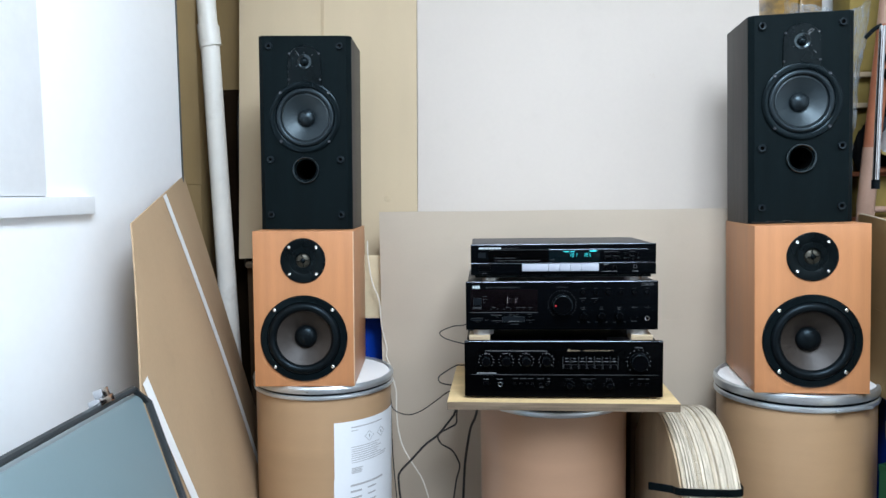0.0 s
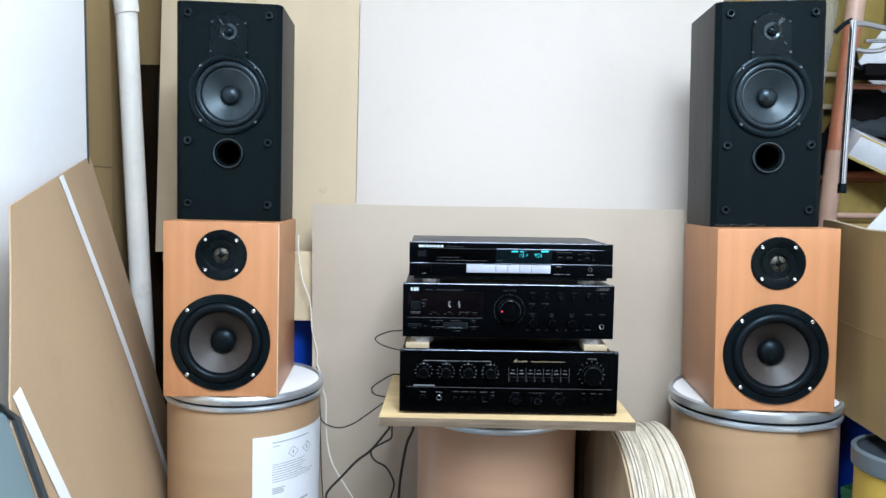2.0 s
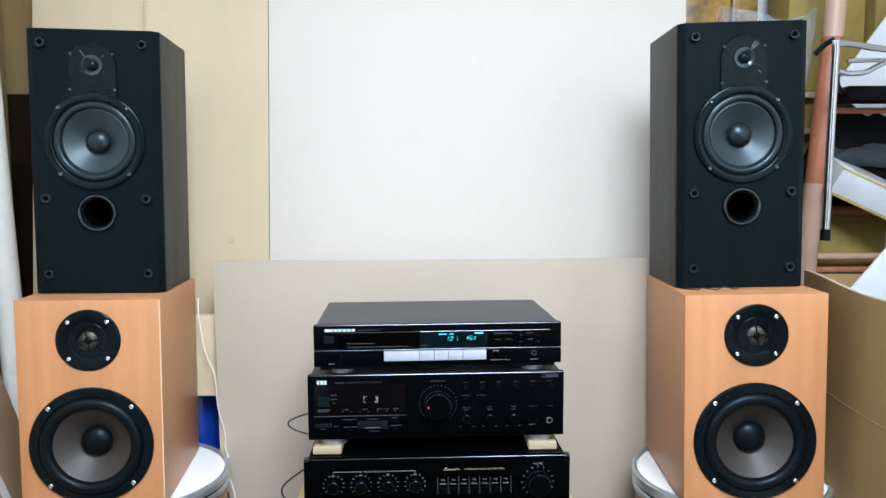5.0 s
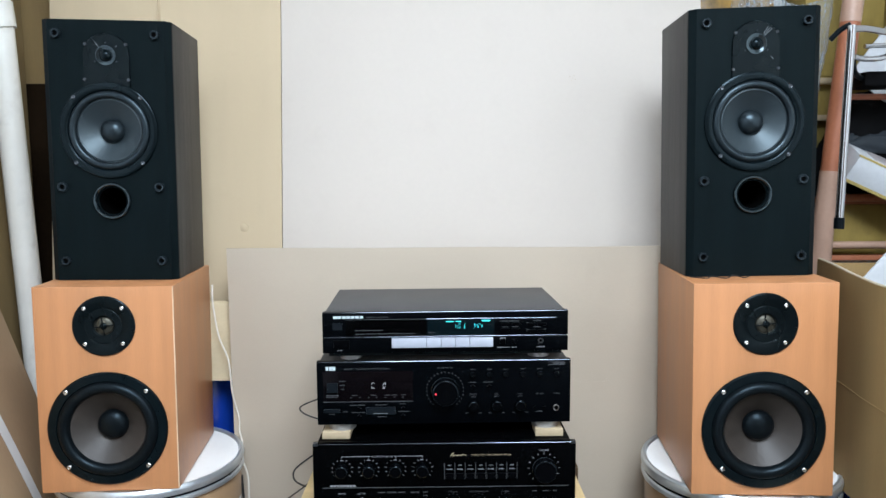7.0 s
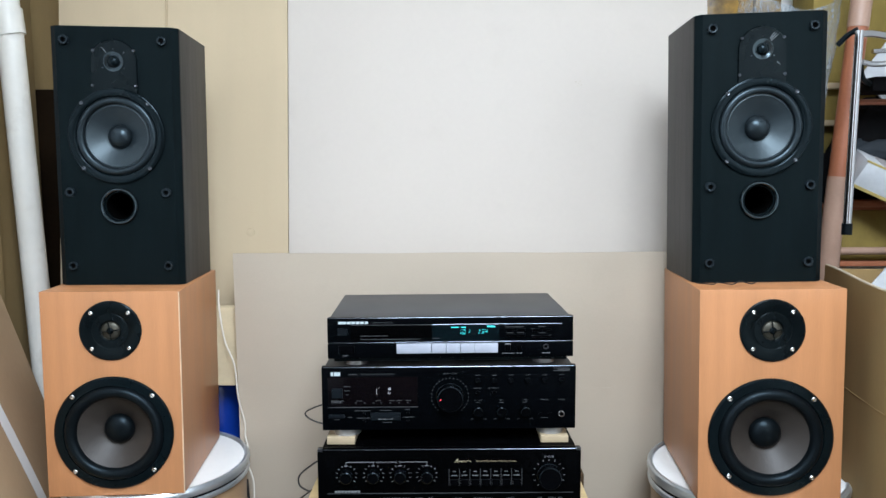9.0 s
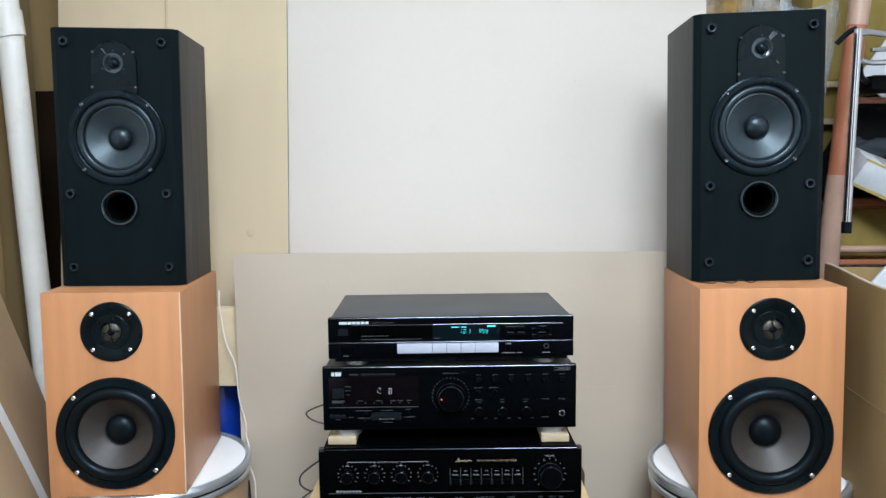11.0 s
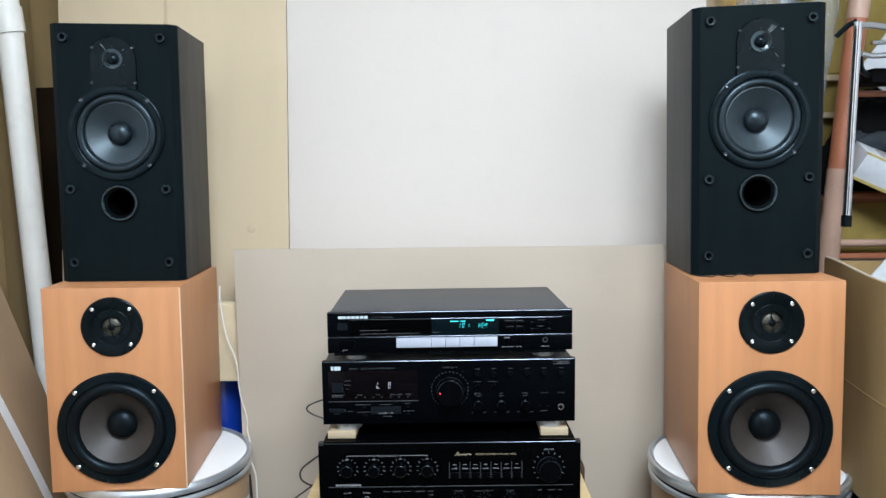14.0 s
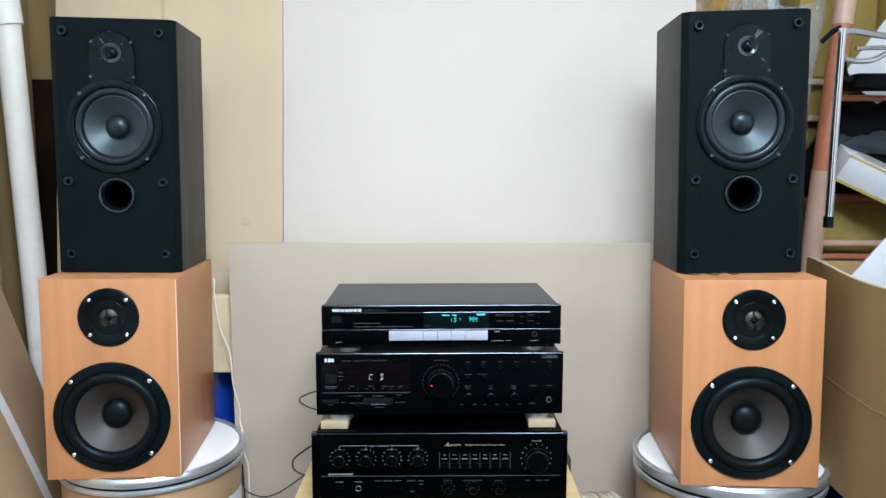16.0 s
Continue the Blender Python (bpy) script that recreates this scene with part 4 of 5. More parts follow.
def cd_player():
    W, D, H = 0.418, 0.245, 0.070
    t = thing("cd_player", "slim black compact disc player with teal lit display", "cd player", pose(-0.2066, 0.0033, 0.7752, 0, 0, 2.00))
    part("cover", box(0.003, W - 0.003, 0.012, D, 0.003, H - 0.001, 0.002), UNIT_TOP, t, "dark grey sheet-metal cover")
    part("upper_front", box(0, W, 0, 0.014, H - 0.0425, H, 0.0015), UNIT_FRONT, t, "black upper front")
    part("lower_front", box(0, W, -0.001, 0.014, 0.0, H - 0.0440, 0.0015), UNIT_FRONT, t, "black lower front")
    part("plinth", box(0.01, W - 0.01, 0.006, 0.04, -0.006, 0.001), BLACK_PLASTIC, t)
    part("disc_tray", box(0.040, 0.1755, -0.0016, 0.004, H - 0.0415, H - 0.0135, 0.0006), UNIT_FACE, t, "black disc tray door")
    win = part("display_window", box(0.1775, 0.2915, -0.0014, 0.004, H - 0.0415, H - 0.0135, 0.0005), WINDOW_TEAL, t, "dark glossy display window")
    bm = bmesh.new()
    for ch, x in (("1", 0.2215), ("0", 0.2289), ("1", 0.2365), ("1", 0.2533), ("5", 0.2606), ("4", 0.2662)):
        seven(ch, x, -0.0018, H - 0.0290, 0.0080, bm, t=0.12)
    for z in (0.0025, 0.0052):
        plate(0.2585, 0.2593, H - 0.0285 + z, H - 0.0275 + z, -0.0014, bm, 0.0004)
    plate(0.2095, 0.222, H - 0.0178, H - 0.0168, -0.0014, bm, 0.0004)
    plate(0.2265, 0.2345, H - 0.0178, H - 0.0168, -0.0014, bm, 0.0004)
    plate(0.270, 0.284, H - 0.0172, H - 0.0154, -0.0014, bm, 0.0004)
    part("segments", bm, GLOW_TEAL, win, "lit teal digits")
    bars(t, [(0.040, 0.1755, H - 0.0128, 0.0006)], INK_DIM, y=0.0004)
    part("bright_strip", tube([(0.1775, -0.0008, H - 0.0125), (0.2915, -0.0008, H - 0.0125)], 0.0009, 10, smooth=False), EDGE_GLOSS, t, "bright trim line")
    part("bright_strip", tube([(0.2925, -0.0006, H - 0.0127), (0.398, -0.0006, H - 0.0127)], 0.0008, 10, smooth=False), EDGE_GLOSS, t, "bright trim line")
    part("top_edge", tube([(0.002, 0.0006, H - 0.0008), (W - 0.002, 0.0006, H - 0.0008)], 0.0009, 10, smooth=False), EDGE_GLOSS, t, "polished top edge")
    part("front_lip", tube([(0.002, 0.0002, H - 0.0428), (W - 0.002, 0.0002, H - 0.0428)], 0.0007, 10, smooth=False), EDGE_GLOSS, t, "polished lower lip")
    # maker's mark as plain blocks
    bm = bmesh.new()
    for i, wd in enumerate((0.0085, 0.006, 0.006, 0.006, 0.006, 0.006, 0.0055)):
        x = 0.019 + i * 0.0074
        plate(x, x + wd, H - 0.0105, H - 0.0062, 0.0, bm, 0.0005)
    part("maker_mark", bm, INK_BRIGHT, t, "white block maker's mark")
    letters("COMPACT DISC PLAYER", 0.0034, 0.0745, -0.0006, H - 0.0098, INK_DIM, t)
    part("disc_mark", box(0.0175, 0.0340, -0.0006, 0.001, H - 0.0300, H - 0.0180), GREY_BUTTON, t, "small grey square mark")
    bars(t, [(0.0560, 0.1020, H - 0.0315, 0.0013), (0.0560, 0.158, H - 0.0375, 0.0013), (0.179, 0.190, H - 0.0365, 0.0012)], INK_DIM, y=0.0018)
    for x, z in ((0.303, 0.0205), (0.3215, 0.0205), (0.303, 0.0305), (0.3215, 0.0305), (0.3475, 0.0215), (0.3655, 0.0215), (0.3475, 0.0330), (0.3655, 0.0330)):
        part("button", box(x, x + 0.0145, -0.0022, 0.002, H - z - 0.0045, H - z, 0.0006), KNOB_FACE, t)
    bars(t, [(0.3015, 0.333, H - 0.0183, 0.0014), (0.305, 0.315, H - 0.0283, 0.0012), (0.322, 0.333, H - 0.0283, 0.0012), (0.358, 0.370, H - 0.0183, 0.0014),
             (0.358, 0.370, H - 0.0290, 0.0013), (0.346, 0.351, H - 0.0215, 0.0012), (0.346, 0.351, H - 0.0330, 0.0012), (0.376, 0.380, H - 0.0330, 0.0012)], INK_DIM, y=0.0004)
    for a, b in ((0.1170, 0.1758), (0.1764, 0.2006), (0.2012, 0.2246), (0.2252, 0.2490), (0.2496, 0.2890)):
        part("transport_button", box(a, b, -0.0060, 0.002, H - 0.0610, H - 0.0445, 0.0012), SILVER, t, "silver transport button")
    part("power_button", box(0.0185, 0.0455, -0.0032, 0.002, H - 0.0610, H - 0.0470, 0.0012), KNOB_FACE, t)
    letters("power", 0.0036, 0.0250, -0.0016, H - 0.0655, INK_WHITE, t, 0.2)
    part("button", box(0.3010, 0.3105, -0.003, 0.002, H - 0.0575, H - 0.0465, 0.0008), KNOB_FACE, t)
    bars(t, [(0.3010, 0.3105, H - 0.0475, 0.0022), (0.2960, 0.3170, H - 0.0632, 0.0013), (0.321, 0.330, H - 0.0632, 0.0013), (0.364, 0.3775, H - 0.0632, 0.0013)], INK_WHITE, y=0.0032)
    part("button", box(0.3215, 0.3300, -0.003, 0.002, H - 0.0575, H - 0.0485, 0.0008), KNOB_FACE, t)
    part("headphone_socket", lathe([(0.0046, 0), (0.0046, 0.002), (0.003, 0.002), (0.0028, 0)], (0.3710, -0.001, H - 0.0520), "Y", 20), DARK_SCREW, t)
    for x in (0.045, W - 0.045):
        for y in (0.035, D - 0.03):
            foot(t, x, y, -0.0155, 0.0155, 0.019, FOOT_SILVER)
    return t


def receiver():
    W, D, H = 0.436, 0.290, 0.1115
    t = thing("av_receiver", "black audio video receiver with a large volume knob", "receiver", pose(-0.2190, 0.0071, 0.6482, 0, 0, 1.45))
    part("cover", box(0.004, W - 0.004, 0.012, D, 0.002, H - 0.001, 0.0025), UNIT_TOP, t, "dark grey sheet-metal cover")
    part("front_panel", box(0, W, 0, 0.014, 0, H, 0.002), UNIT_FRONT, t, "black front panel")
    part("bright_strip", tube([(0.003, 0.0004, H - 0.0012), (W - 0.003, 0.0004, H - 0.0012)], 0.0013, 10, smooth=False), EDGE_GLOSS, t, "polished top edge")
    win = part("display_window", box(0.0105, 0.1645, -0.0016, 0.004, H - 0.0690, H - 0.0175, 0.0006), WINDOW_GLASS, t, "smoked display window")
    bars(win, [(0.0105, 0.1645, H - 0.0712, 0.0009), (0.164, 0.1645, H - 0.0690, 0.05)], INK_DIM, y=0.0002)
    bm = bmesh.new()
    seven("C", 0.0932, -0.0020, H - 0.0475, 0.0105, bm)
    seven("D", 0.1118, -0.0020, H - 0.0475, 0.0105, bm)
    part("segments", bm, GLOW_WHITE, win, "lit white characters")
    bars(win, [(0.0390, 0.0490, H - 0.0345, 0.0013), (0.0390, 0.0485, H - 0.0415, 0.0013), (0.0415, 0.0465, H - 0.0485, 0.0013), (0.0165, 0.0385, H - 0.0600, 0.0020),
               (0.0165, 0.0345, H - 0.0625, 0.0016)] + [(x, x + 0.0085, H - 0.0595, 0.0012) for x in (0.060, 0.092, 0.116, 0.128, 0.144)], INK_DIM, y=0.0018)
    bars(win, [(x, x + 0.0022, H - 0.0635, 0.0012) for x in (0.057, 0.072, 0.087, 0.101, 0.116, 0.131, 0.146)], INK_DIM, y=0.0018)
    part("button", box(0.0175, 0.0360, -0.0032, 0.0, H - 0.0540, H - 0.0370, 0.0008), GREY_BUTTON, win)
    bm = bmesh.new()
    for i, wd in enumerate((0.0042, 0.0052, 0.0048)):
        plate(0.0160 + i * 0.0057, 0.0160 + i * 0.0057 + wd, H - 0.0155, H - 0.0090, 0, bm, 0.0005)
    part("maker_mark", bm, INK_BRIGHT, t, "white block maker's mark")
    bars(t, [(0.0470, 0.0615, H - 0.0140, 0.0018)], INK_DIM)
    letters("AUDIO/VIDEO CONTROL RECEIVER", 0.0036, 0.0670, -0.0006, H - 0.0142, INK_DIM, t)
    part("button", box(0.0115, 0.0390, -0.0030, 0.0, H - 0.0895, H - 0.0830, 0.0008), GREY_BUTTON, t)
    big = part("rocker", box(0.0835, 0.1345, -0.0034, 0.0, H - 0.0935, H - 0.0800, 0.0015), GREY_BUTTON, t, "wide blue-grey rocker button")
    bars(big, [(0.0965, 0.1215, H - 0.0915, 0.0014)], INK_WHITE, y=0.0034)
    bars(t, [(0.0565, 0.0820, H - 0.0775, 0.0013), (0.0590, 0.0820, H - 0.0905, 0.0013), (0.099, 0.119, H - 0.0775, 0.0013), (0.142, 0.151, H - 0.0760, 0.0013), (0.1385, 0.157, H - 0.0895, 0.0013),
             (0.0200, 0.0300, H - 0.0930, 0.0013), (0.0435, 0.0510, H - 0.0890, 0.0013), (0.103, 0.119, H - 0.0985, 0.0013)], INK_DIM)
    for x, z in ((0.0720, 0.0820), (0.0720, 0.0955), (0.1470, 0.0820), (0.1470, 0.0955)):
        part("small_button", lathe([(0.0028, 0), (0.0026, 0.003), (0, 0.0034)], (x, 0, H - z), "Y", 14), KNOB_FACE, t)
    vx, vz = 0.2195, H - 0.0525
    v = knob(t, vx, vz, 0.0235, 0.021, name="volume_knob", pointer=False)
    part("indicator_led", lathe([(0.0011, 0), (0.0010, 0.0006), (0, 0.0008)], (vx - 0.0165, -0.0214, vz + 0.000), "Y", 12), GLOW_RED, v, "tiny red light")
    ticks(t, vx, vz, 0.0310, 25, -50, 230, 0.0015, INK_DIM)
    letters("MASTER VOLUME", 0.0032, vx, -0.0006, H - 0.0140, INK_DIM, t, align="CENTER")
    for x in (0.267, 0.2955, 0.3240, 0.3530, 0.3820, 0.4110):
        part("push_button", lathe([(0.0056, 0), (0.0054, 0.004), (0.0046, 0.005), (0, 0.0048)], (x, 0, H - 0.0247), "Y", 22), KNOB, t)
        bars(t, [(x - 0.0036, x + 0.0036, H - 0.0170, 0.0013)], INK_DIM)
    for x in (0.267, 0.2955):
        part("small_button", lathe([(0.0036, 0), (0.0034, 0.003), (0, 0.0034)], (x, 0, H - 0.0465), "Y", 18), KNOB_FACE, t)
        bars(t, [(x - 0.0065 if x < 0.28 else x - 0.010, x + 0.0065, H - 0.0395, 0.0013)], INK_DIM)
    for x in (0.268, 0.308, 0.3485):
        knob(t, x, H - 0.0785, 0.0088, 0.012)
        letters("BALANCE" if x < 0.28 else "BASS" if x < 0.32 else "TREBLE", 0.0030, x, -0.0006, H - 0.0610, INK_DIM, t, align="CENTER")
        bars(t, [(x - 0.0035, x + 0.0035, H - 0.0650, 0.0012), (x - 0.013, x - 0.009, H - 0.0940, 0.0012), (x + 0.009, x + 0.014, H - 0.0940, 0.0012)], INK_DIM)
    letters("SPEAKERS", 0.0030, 0.3825, -0.0006, H - 0.0610, INK_DIM, t, align="CENTER")
    letters("PHONES", 0.0030, 0.4112, -0.0006, H - 0.0610, INK_DIM, t, align="CENTER")
    bars(t, [(0.376, 0.388, H - 0.0925, 0.0012), (0.397, 0.4245, H - 0.0098, 0.0010),
             (0.397, 0.4245, H - 0.0052, 0.0008), (0.405, 0.4245, H - 0.0082, 0.0024)], INK_DIM)
    for x in (0.3745, 0.3905):
        part("small_button", lathe([(0.0024, 0), (0.0022, 0.002), (0, 0.0022)], (x, 0, H - 0.0845), "Y", 12), KNOB_FACE, t)
    jack = part("headphone_socket", lathe([(0.0058, 0), (0.0058, 0.0022), (0.0052, 0.0030), (0.0036, 0.0028), (0.0033, 0.0004)], (0.4110, 0, H - 0.0850), "Y", 24), CHROME, t, "chrome headphone socket")
    part("socket_hole", lathe([(0.0034, 0.0008), (0, 0.0008)], (0.4110, 0, H - 0.0850), "Y", 16), HOLE, jack)
    for x in (0.040, W - 0.040):
        for y in (0.030, D - 0.04):
            foot(t, x, y, -0.0128, 0.0130, 0.0235, FOOT_SILVER)
    return t


def amplifier():
    W, D, H = 0.440, 0.320, 0.1275
    t = thing("stereo_amplifier", "black integrated stereo amplifier with rows of knobs", "amplifier", pose(-0.2209, -0.0375, 0.5050, 0, 0, 0.93))
    part("cover", box(0.003, W - 0.003, 0.010, D, 0.002, H - 0.0095, 0.003), UNIT_FACE, t, "black sheet-metal cover")
    part("front_panel", box(0, W, 0, 0.012, 0, H, 0.0028), UNIT_FACE, t, "glossy black front panel")
    part("top_trim", tube([(0.004, 0.0004, H - 0.0018), (W - 0.004, 0.0004, H - 0.0018)], 0.0010, 10, smooth=False), EDGE_GLOSS, t, "polished top edge")
    for x in (0.001, W - 0.009):
        part("end_cap", box(x, x + 0.008, -0.001, 0.006, H - 0.0045, H + 0.0004, 0.0008), DARK_SCREW, t)
    bars(t, [(0.0480, 0.0960, H - 0.0232, 0.0007), (0.1360, 0.1830, H - 0.0232, 0.0007)], INK_WHITE)
    bars(t, [(0.0478, 0.0484, H - 0.0262, 0.003), (0.0930, 0.0936, H - 0.0262, 0.003), (0.1378, 0.1384, H - 0.0262, 0.003), (0.1824, 0.1830, H - 0.0262, 0.003)], INK_WHITE)
    letters("PRESENCE EQUALIZER", 0.0036, 0.1158, -0.0006, H - 0.0242, INK_WHITE, t, align="CENTER")
    for x in (0.0487, 0.0936, 0.1380, 0.1825):
        knob(t, x, H - 0.0450, 0.0105, 0.015)
        ticks(t, x, H - 0.0450, 0.0150, 11, -40, 220, 0.0007, INK_WHITE, long=0.0030)
        bars(t, [(x - 0.0034, x + 0.0034, H - 0.0300, 0.0013)], INK_WHITE)
    # maker's mark as a plain gold flourish
    part("maker_mark", tube([(0.2290, -0.0008, H - 0.0240), (0.2345, -0.0008, H - 0.0182), (0.2335, -0.0008, H - 0.0235), (0.2385, -0.0008, H - 0.0215), (0.2410, -0.0008, H - 0.0232), (0.2440, -0.0008, H - 0.0212),
                             (0.2470, -0.0008, H - 0.0236), (0.2500, -0.0008, H - 0.0210), (0.2560, -0.0008, H - 0.0226)], 0.0006, 5), INK_GOLD, t, "gold flourish")
    letters("INTEGRATED STEREO AMPLIFIER MODEL", 0.0037, 0.2640, -0.0006, H - 0.0233, INK_GOLD, t)
    x0, dx = 0.2195, 0.01738
    bars(t, [(x0 + i * dx - 0.00035, x0 + i * dx + 0.00035, H - 0.0640, 0.0285) for i in range(8)], INK_DIM)
    for i in range(7):
        a = x0 + i * dx
        part("selector_button", box(a + 0.002, a + dx - 0.002, -0.0045, 0.001, H - 0.0630, H - 0.0535, 0.0008), KNOB_FACE, t)
        bars(t, [(a + 0.006, a + 0.0115, H - 0.0405, 0.0013), (a + 0.004, a + 0.0135, H - 0.0475, 0.0016)], INK_WHITE)
    knob(t, 0.3860, H - 0.0460, 0.0200, 0.020, name="volume_knob")
    ticks(t, 0.3860, H - 0.0460, 0.0240, 13, -45, 225, 0.0008, INK_WHITE, long=0.0032)
    letters("VOLUME", 0.0042, 0.3860, -0.0006, H - 0.0165, INK_WHITE, t, align="CENTER")
    bars(t, [(0.0160, 0.4270, H - 0.0775, 0.0008)], INK_DIM)
    bm = bmesh.new()
    for i in range(8):
        plate(0.0285 + i * 0.0054, 0.0328 + i * 0.0054, H - 0.0752, H - 0.0722, 0, bm, 0.0005)
    part("model_mark", bm, INK_WHITE, t, "row of small white blocks")
    letters("POWER", 0.0034, 0.0480, -0.0006, H - 0.0885, INK_WHITE, t, align="CENTER")
    letters("PHONES", 0.0034, 0.0800, -0.0006, H - 0.0885, INK_WHITE, t, align="CENTER")
    part("power_button", box(0.0420, 0.0540, -0.004, 0.001, H - 0.1010, H - 0.0930, 0.001), KNOB_FACE, t)
    jack = part("headphone_socket", lathe([(0.0056, 0), (0.0056, 0.002), (0.0046, 0.0026), (0.0036, 0.002), (0.0034, 0)], (0.0800, 0, H - 0.0985), "Y", 22), EDGE_GLOSS, t, "chrome headphone socket")
    part("socket_hole", lathe([(0.0036, 0.0006), (0, 0.0006)], (0.0800, 0, H - 0.0985), "Y", 14), HOLE, jack)
    bars(t, [(0.108, 0.120, H - 0.0860, 0.0008), (0.124, 0.138, H - 0.0868, 0.0020), (0.142, 0.154, H - 0.0860, 0.0008), (0.163, 0.178, H - 0.0868, 0.0020), (0.184, 0.191, H - 0.0868, 0.0020),
             (0.184, 0.191, H - 0.0930, 0.0016), (0.168, 0.176, H - 0.1060, 0.0014), (0.368, 0.375, H - 0.0868, 0.0018), (0.385, 0.397, H - 0.0868, 0.0018), (0.402, 0.408, H - 0.0868, 0.0018)], INK_DIM)
    for word, x in (("TAPE COPY", 0.2340), ("RECORDING SELECTOR", 0.2770), ("BALANCE", 0.3215)):
        letters(word, 0.0030, x, -0.0006, H - 0.0868, INK_DIM, t, align="CENTER")
    for x in (0.112, 0.126, 0.140, 0.152, 0.170, 0.186, 0.371, 0.388, 0.404):
        part("small_button", box(x - 0.0032, x + 0.0032, -0.0035, 0.001, H - 0.1015, H - 0.0955, 0.0008), KNOB_FACE, t)
    for x in (0.2340, 0.2770, 0.3215):
        knob(t, x, H - 0.1000, 0.0068, 0.012)
        ticks(t, x, H - 0.1000, 0.0100, 7, -10, 190, 0.0006, INK_DIM, long=0.0022)
    for x in (0.050, W - 0.050):
        for y in (0.045, D - 0.05):
            foot(t, x, y, -0.0055, 0.0057, 0.022, BLACK_PLASTIC)
    part("front_foot", box(W - 0.028, W - 0.012, 0.006, 0.018, -0.0055, 0.001, 0.002), PLY_EDGE, t, "pale foot block")
    return t


amplifier()
receiver()
cd_player()
for x, y in ((-0.188, 0.036), (0.181, 0.045), (-0.190, 0.260), (0.176, 0.268)):
    tagged(finish("wood_block", box(x - 0.024, x + 0.024, y - 0.028, y + 0.028, 0.6230, 0.6354, 0.001), PALE_WOOD), "small pine spacer block under a receiver foot", "wood block", group="spacer blocks")


# ---- cables ----
def cable(label, pts, r, material):
    return tagged(finish("cable", tube(pts, r, 8, 12), material), label, "cable", group="loose cables")


cable("thin black cable looping beside the receiver", [(-0.205, 0.3, 0.625), (-0.236, 0.27, 0.612), (-0.267, 0.27, 0.608), (-0.297, 0.27, 0.596), (-0.303, 0.27, 0.587), (-0.291, 0.27, 0.576), (-0.266, 0.27, 0.567), (-0.244, 0.27, 0.562), (-0.211, 0.27, 0.55), (-0.205, 0.3, 0.53), (-0.2, 0.31, 0.5)], 0.0016, CABLE_BLACK)
cable("thin black cable looping beside the amplifier", [(-0.212, 0.3, 0.497), (-0.245, 0.271, 0.502), (-0.258, 0.243, 0.508), (-0.285, 0.214, 0.498), (-0.3, 0.186, 0.491), (-0.295, 0.157, 0.486), (-0.278, 0.129, 0.488), (-0.25, 0.1, 0.493)], 0.0018, CABLE_BLACK)
cable("thin dark cable drooping from the pine board to the drum", [(-0.22, 0.325, 0.5), (-0.265, 0.27, 0.436), (-0.284, 0.28, 0.426), (-0.329, 0.29, 0.39), (-0.361, 0.3, 0.366), (-0.394, 0.31, 0.352), (-0.426, 0.32, 0.355), (-0.446, 0.33, 0.368), (-0.455, 0.36, 0.4), (-0.455, 0.39, 0.2), (-0.44, 0.39, 0.004)], 0.0016, CABLE_BLACK)
cable("thick black power cable hanging under the board", [(-0.235, 0.31, 0.47), (-0.267, 0.29, 0.367), (-0.271, 0.29, 0.357), (-0.313, 0.29, 0.304), (-0.35, 0.29, 0.274), (-0.388, 0.29, 0.232), (-0.418, 0.29, 0.199), (-0.425, 0.29, 0.17), (-0.41, 0.29, 0.08), (-0.36, 0.3, 0.005)], 0.0030, CABLE_BLACK)
cable("black cable dropping in a wavy line to the floor", [(-0.25, 0.31, 0.47), (-0.262, 0.3, 0.364), (-0.264, 0.3, 0.333), (-0.283, 0.3, 0.32), (-0.308, 0.3, 0.305), (-0.315, 0.3, 0.291), (-0.304, 0.3, 0.273), (-0.277, 0.3, 0.257), (-0.261, 0.3, 0.231), (-0.256, 0.3, 0.209), (-0.266, 0.3, 0.169), (-0.28, 0.3, 0.08), (-0.3, 0.31, 0.005)], 0.0023, CABLE_BLACK)
cable("thick black mains lead hanging from the amplifier", [(-0.19, 0.325, 0.47), (-0.208, 0.31, 0.362), (-0.224, 0.31, 0.32), (-0.233, 0.31, 0.276), (-0.241, 0.31, 0.222), (-0.245, 0.31, 0.165), (-0.25, 0.32, 0.08), (-0.26, 0.33, 0.006)], 0.0035, CABLE_BLACK)
cable("thin white cable running down beside the drum", [(-0.52, 0.405, 0.83), (-0.519, 0.402, 0.789), (-0.509, 0.402, 0.715), (-0.489, 0.402, 0.657), (-0.483, 0.402, 0.583), (-0.47, 0.402, 0.523), (-0.47, 0.402, 0.493), (-0.455, 0.37, 0.475), (-0.446, 0.33, 0.46), (-0.434, 0.33, 0.417), (-0.433, 0.33, 0.362), (-0.43, 0.33, 0.309), (-0.419, 0.33, 0.259), (-0.397, 0.33, 0.216), (-0.377, 0.33, 0.184), (-0.361, 0.33, 0.154), (-0.34, 0.33, 0.08), (-0.33, 0.33, 0.004)], 0.0019, CABLE_WHITE)


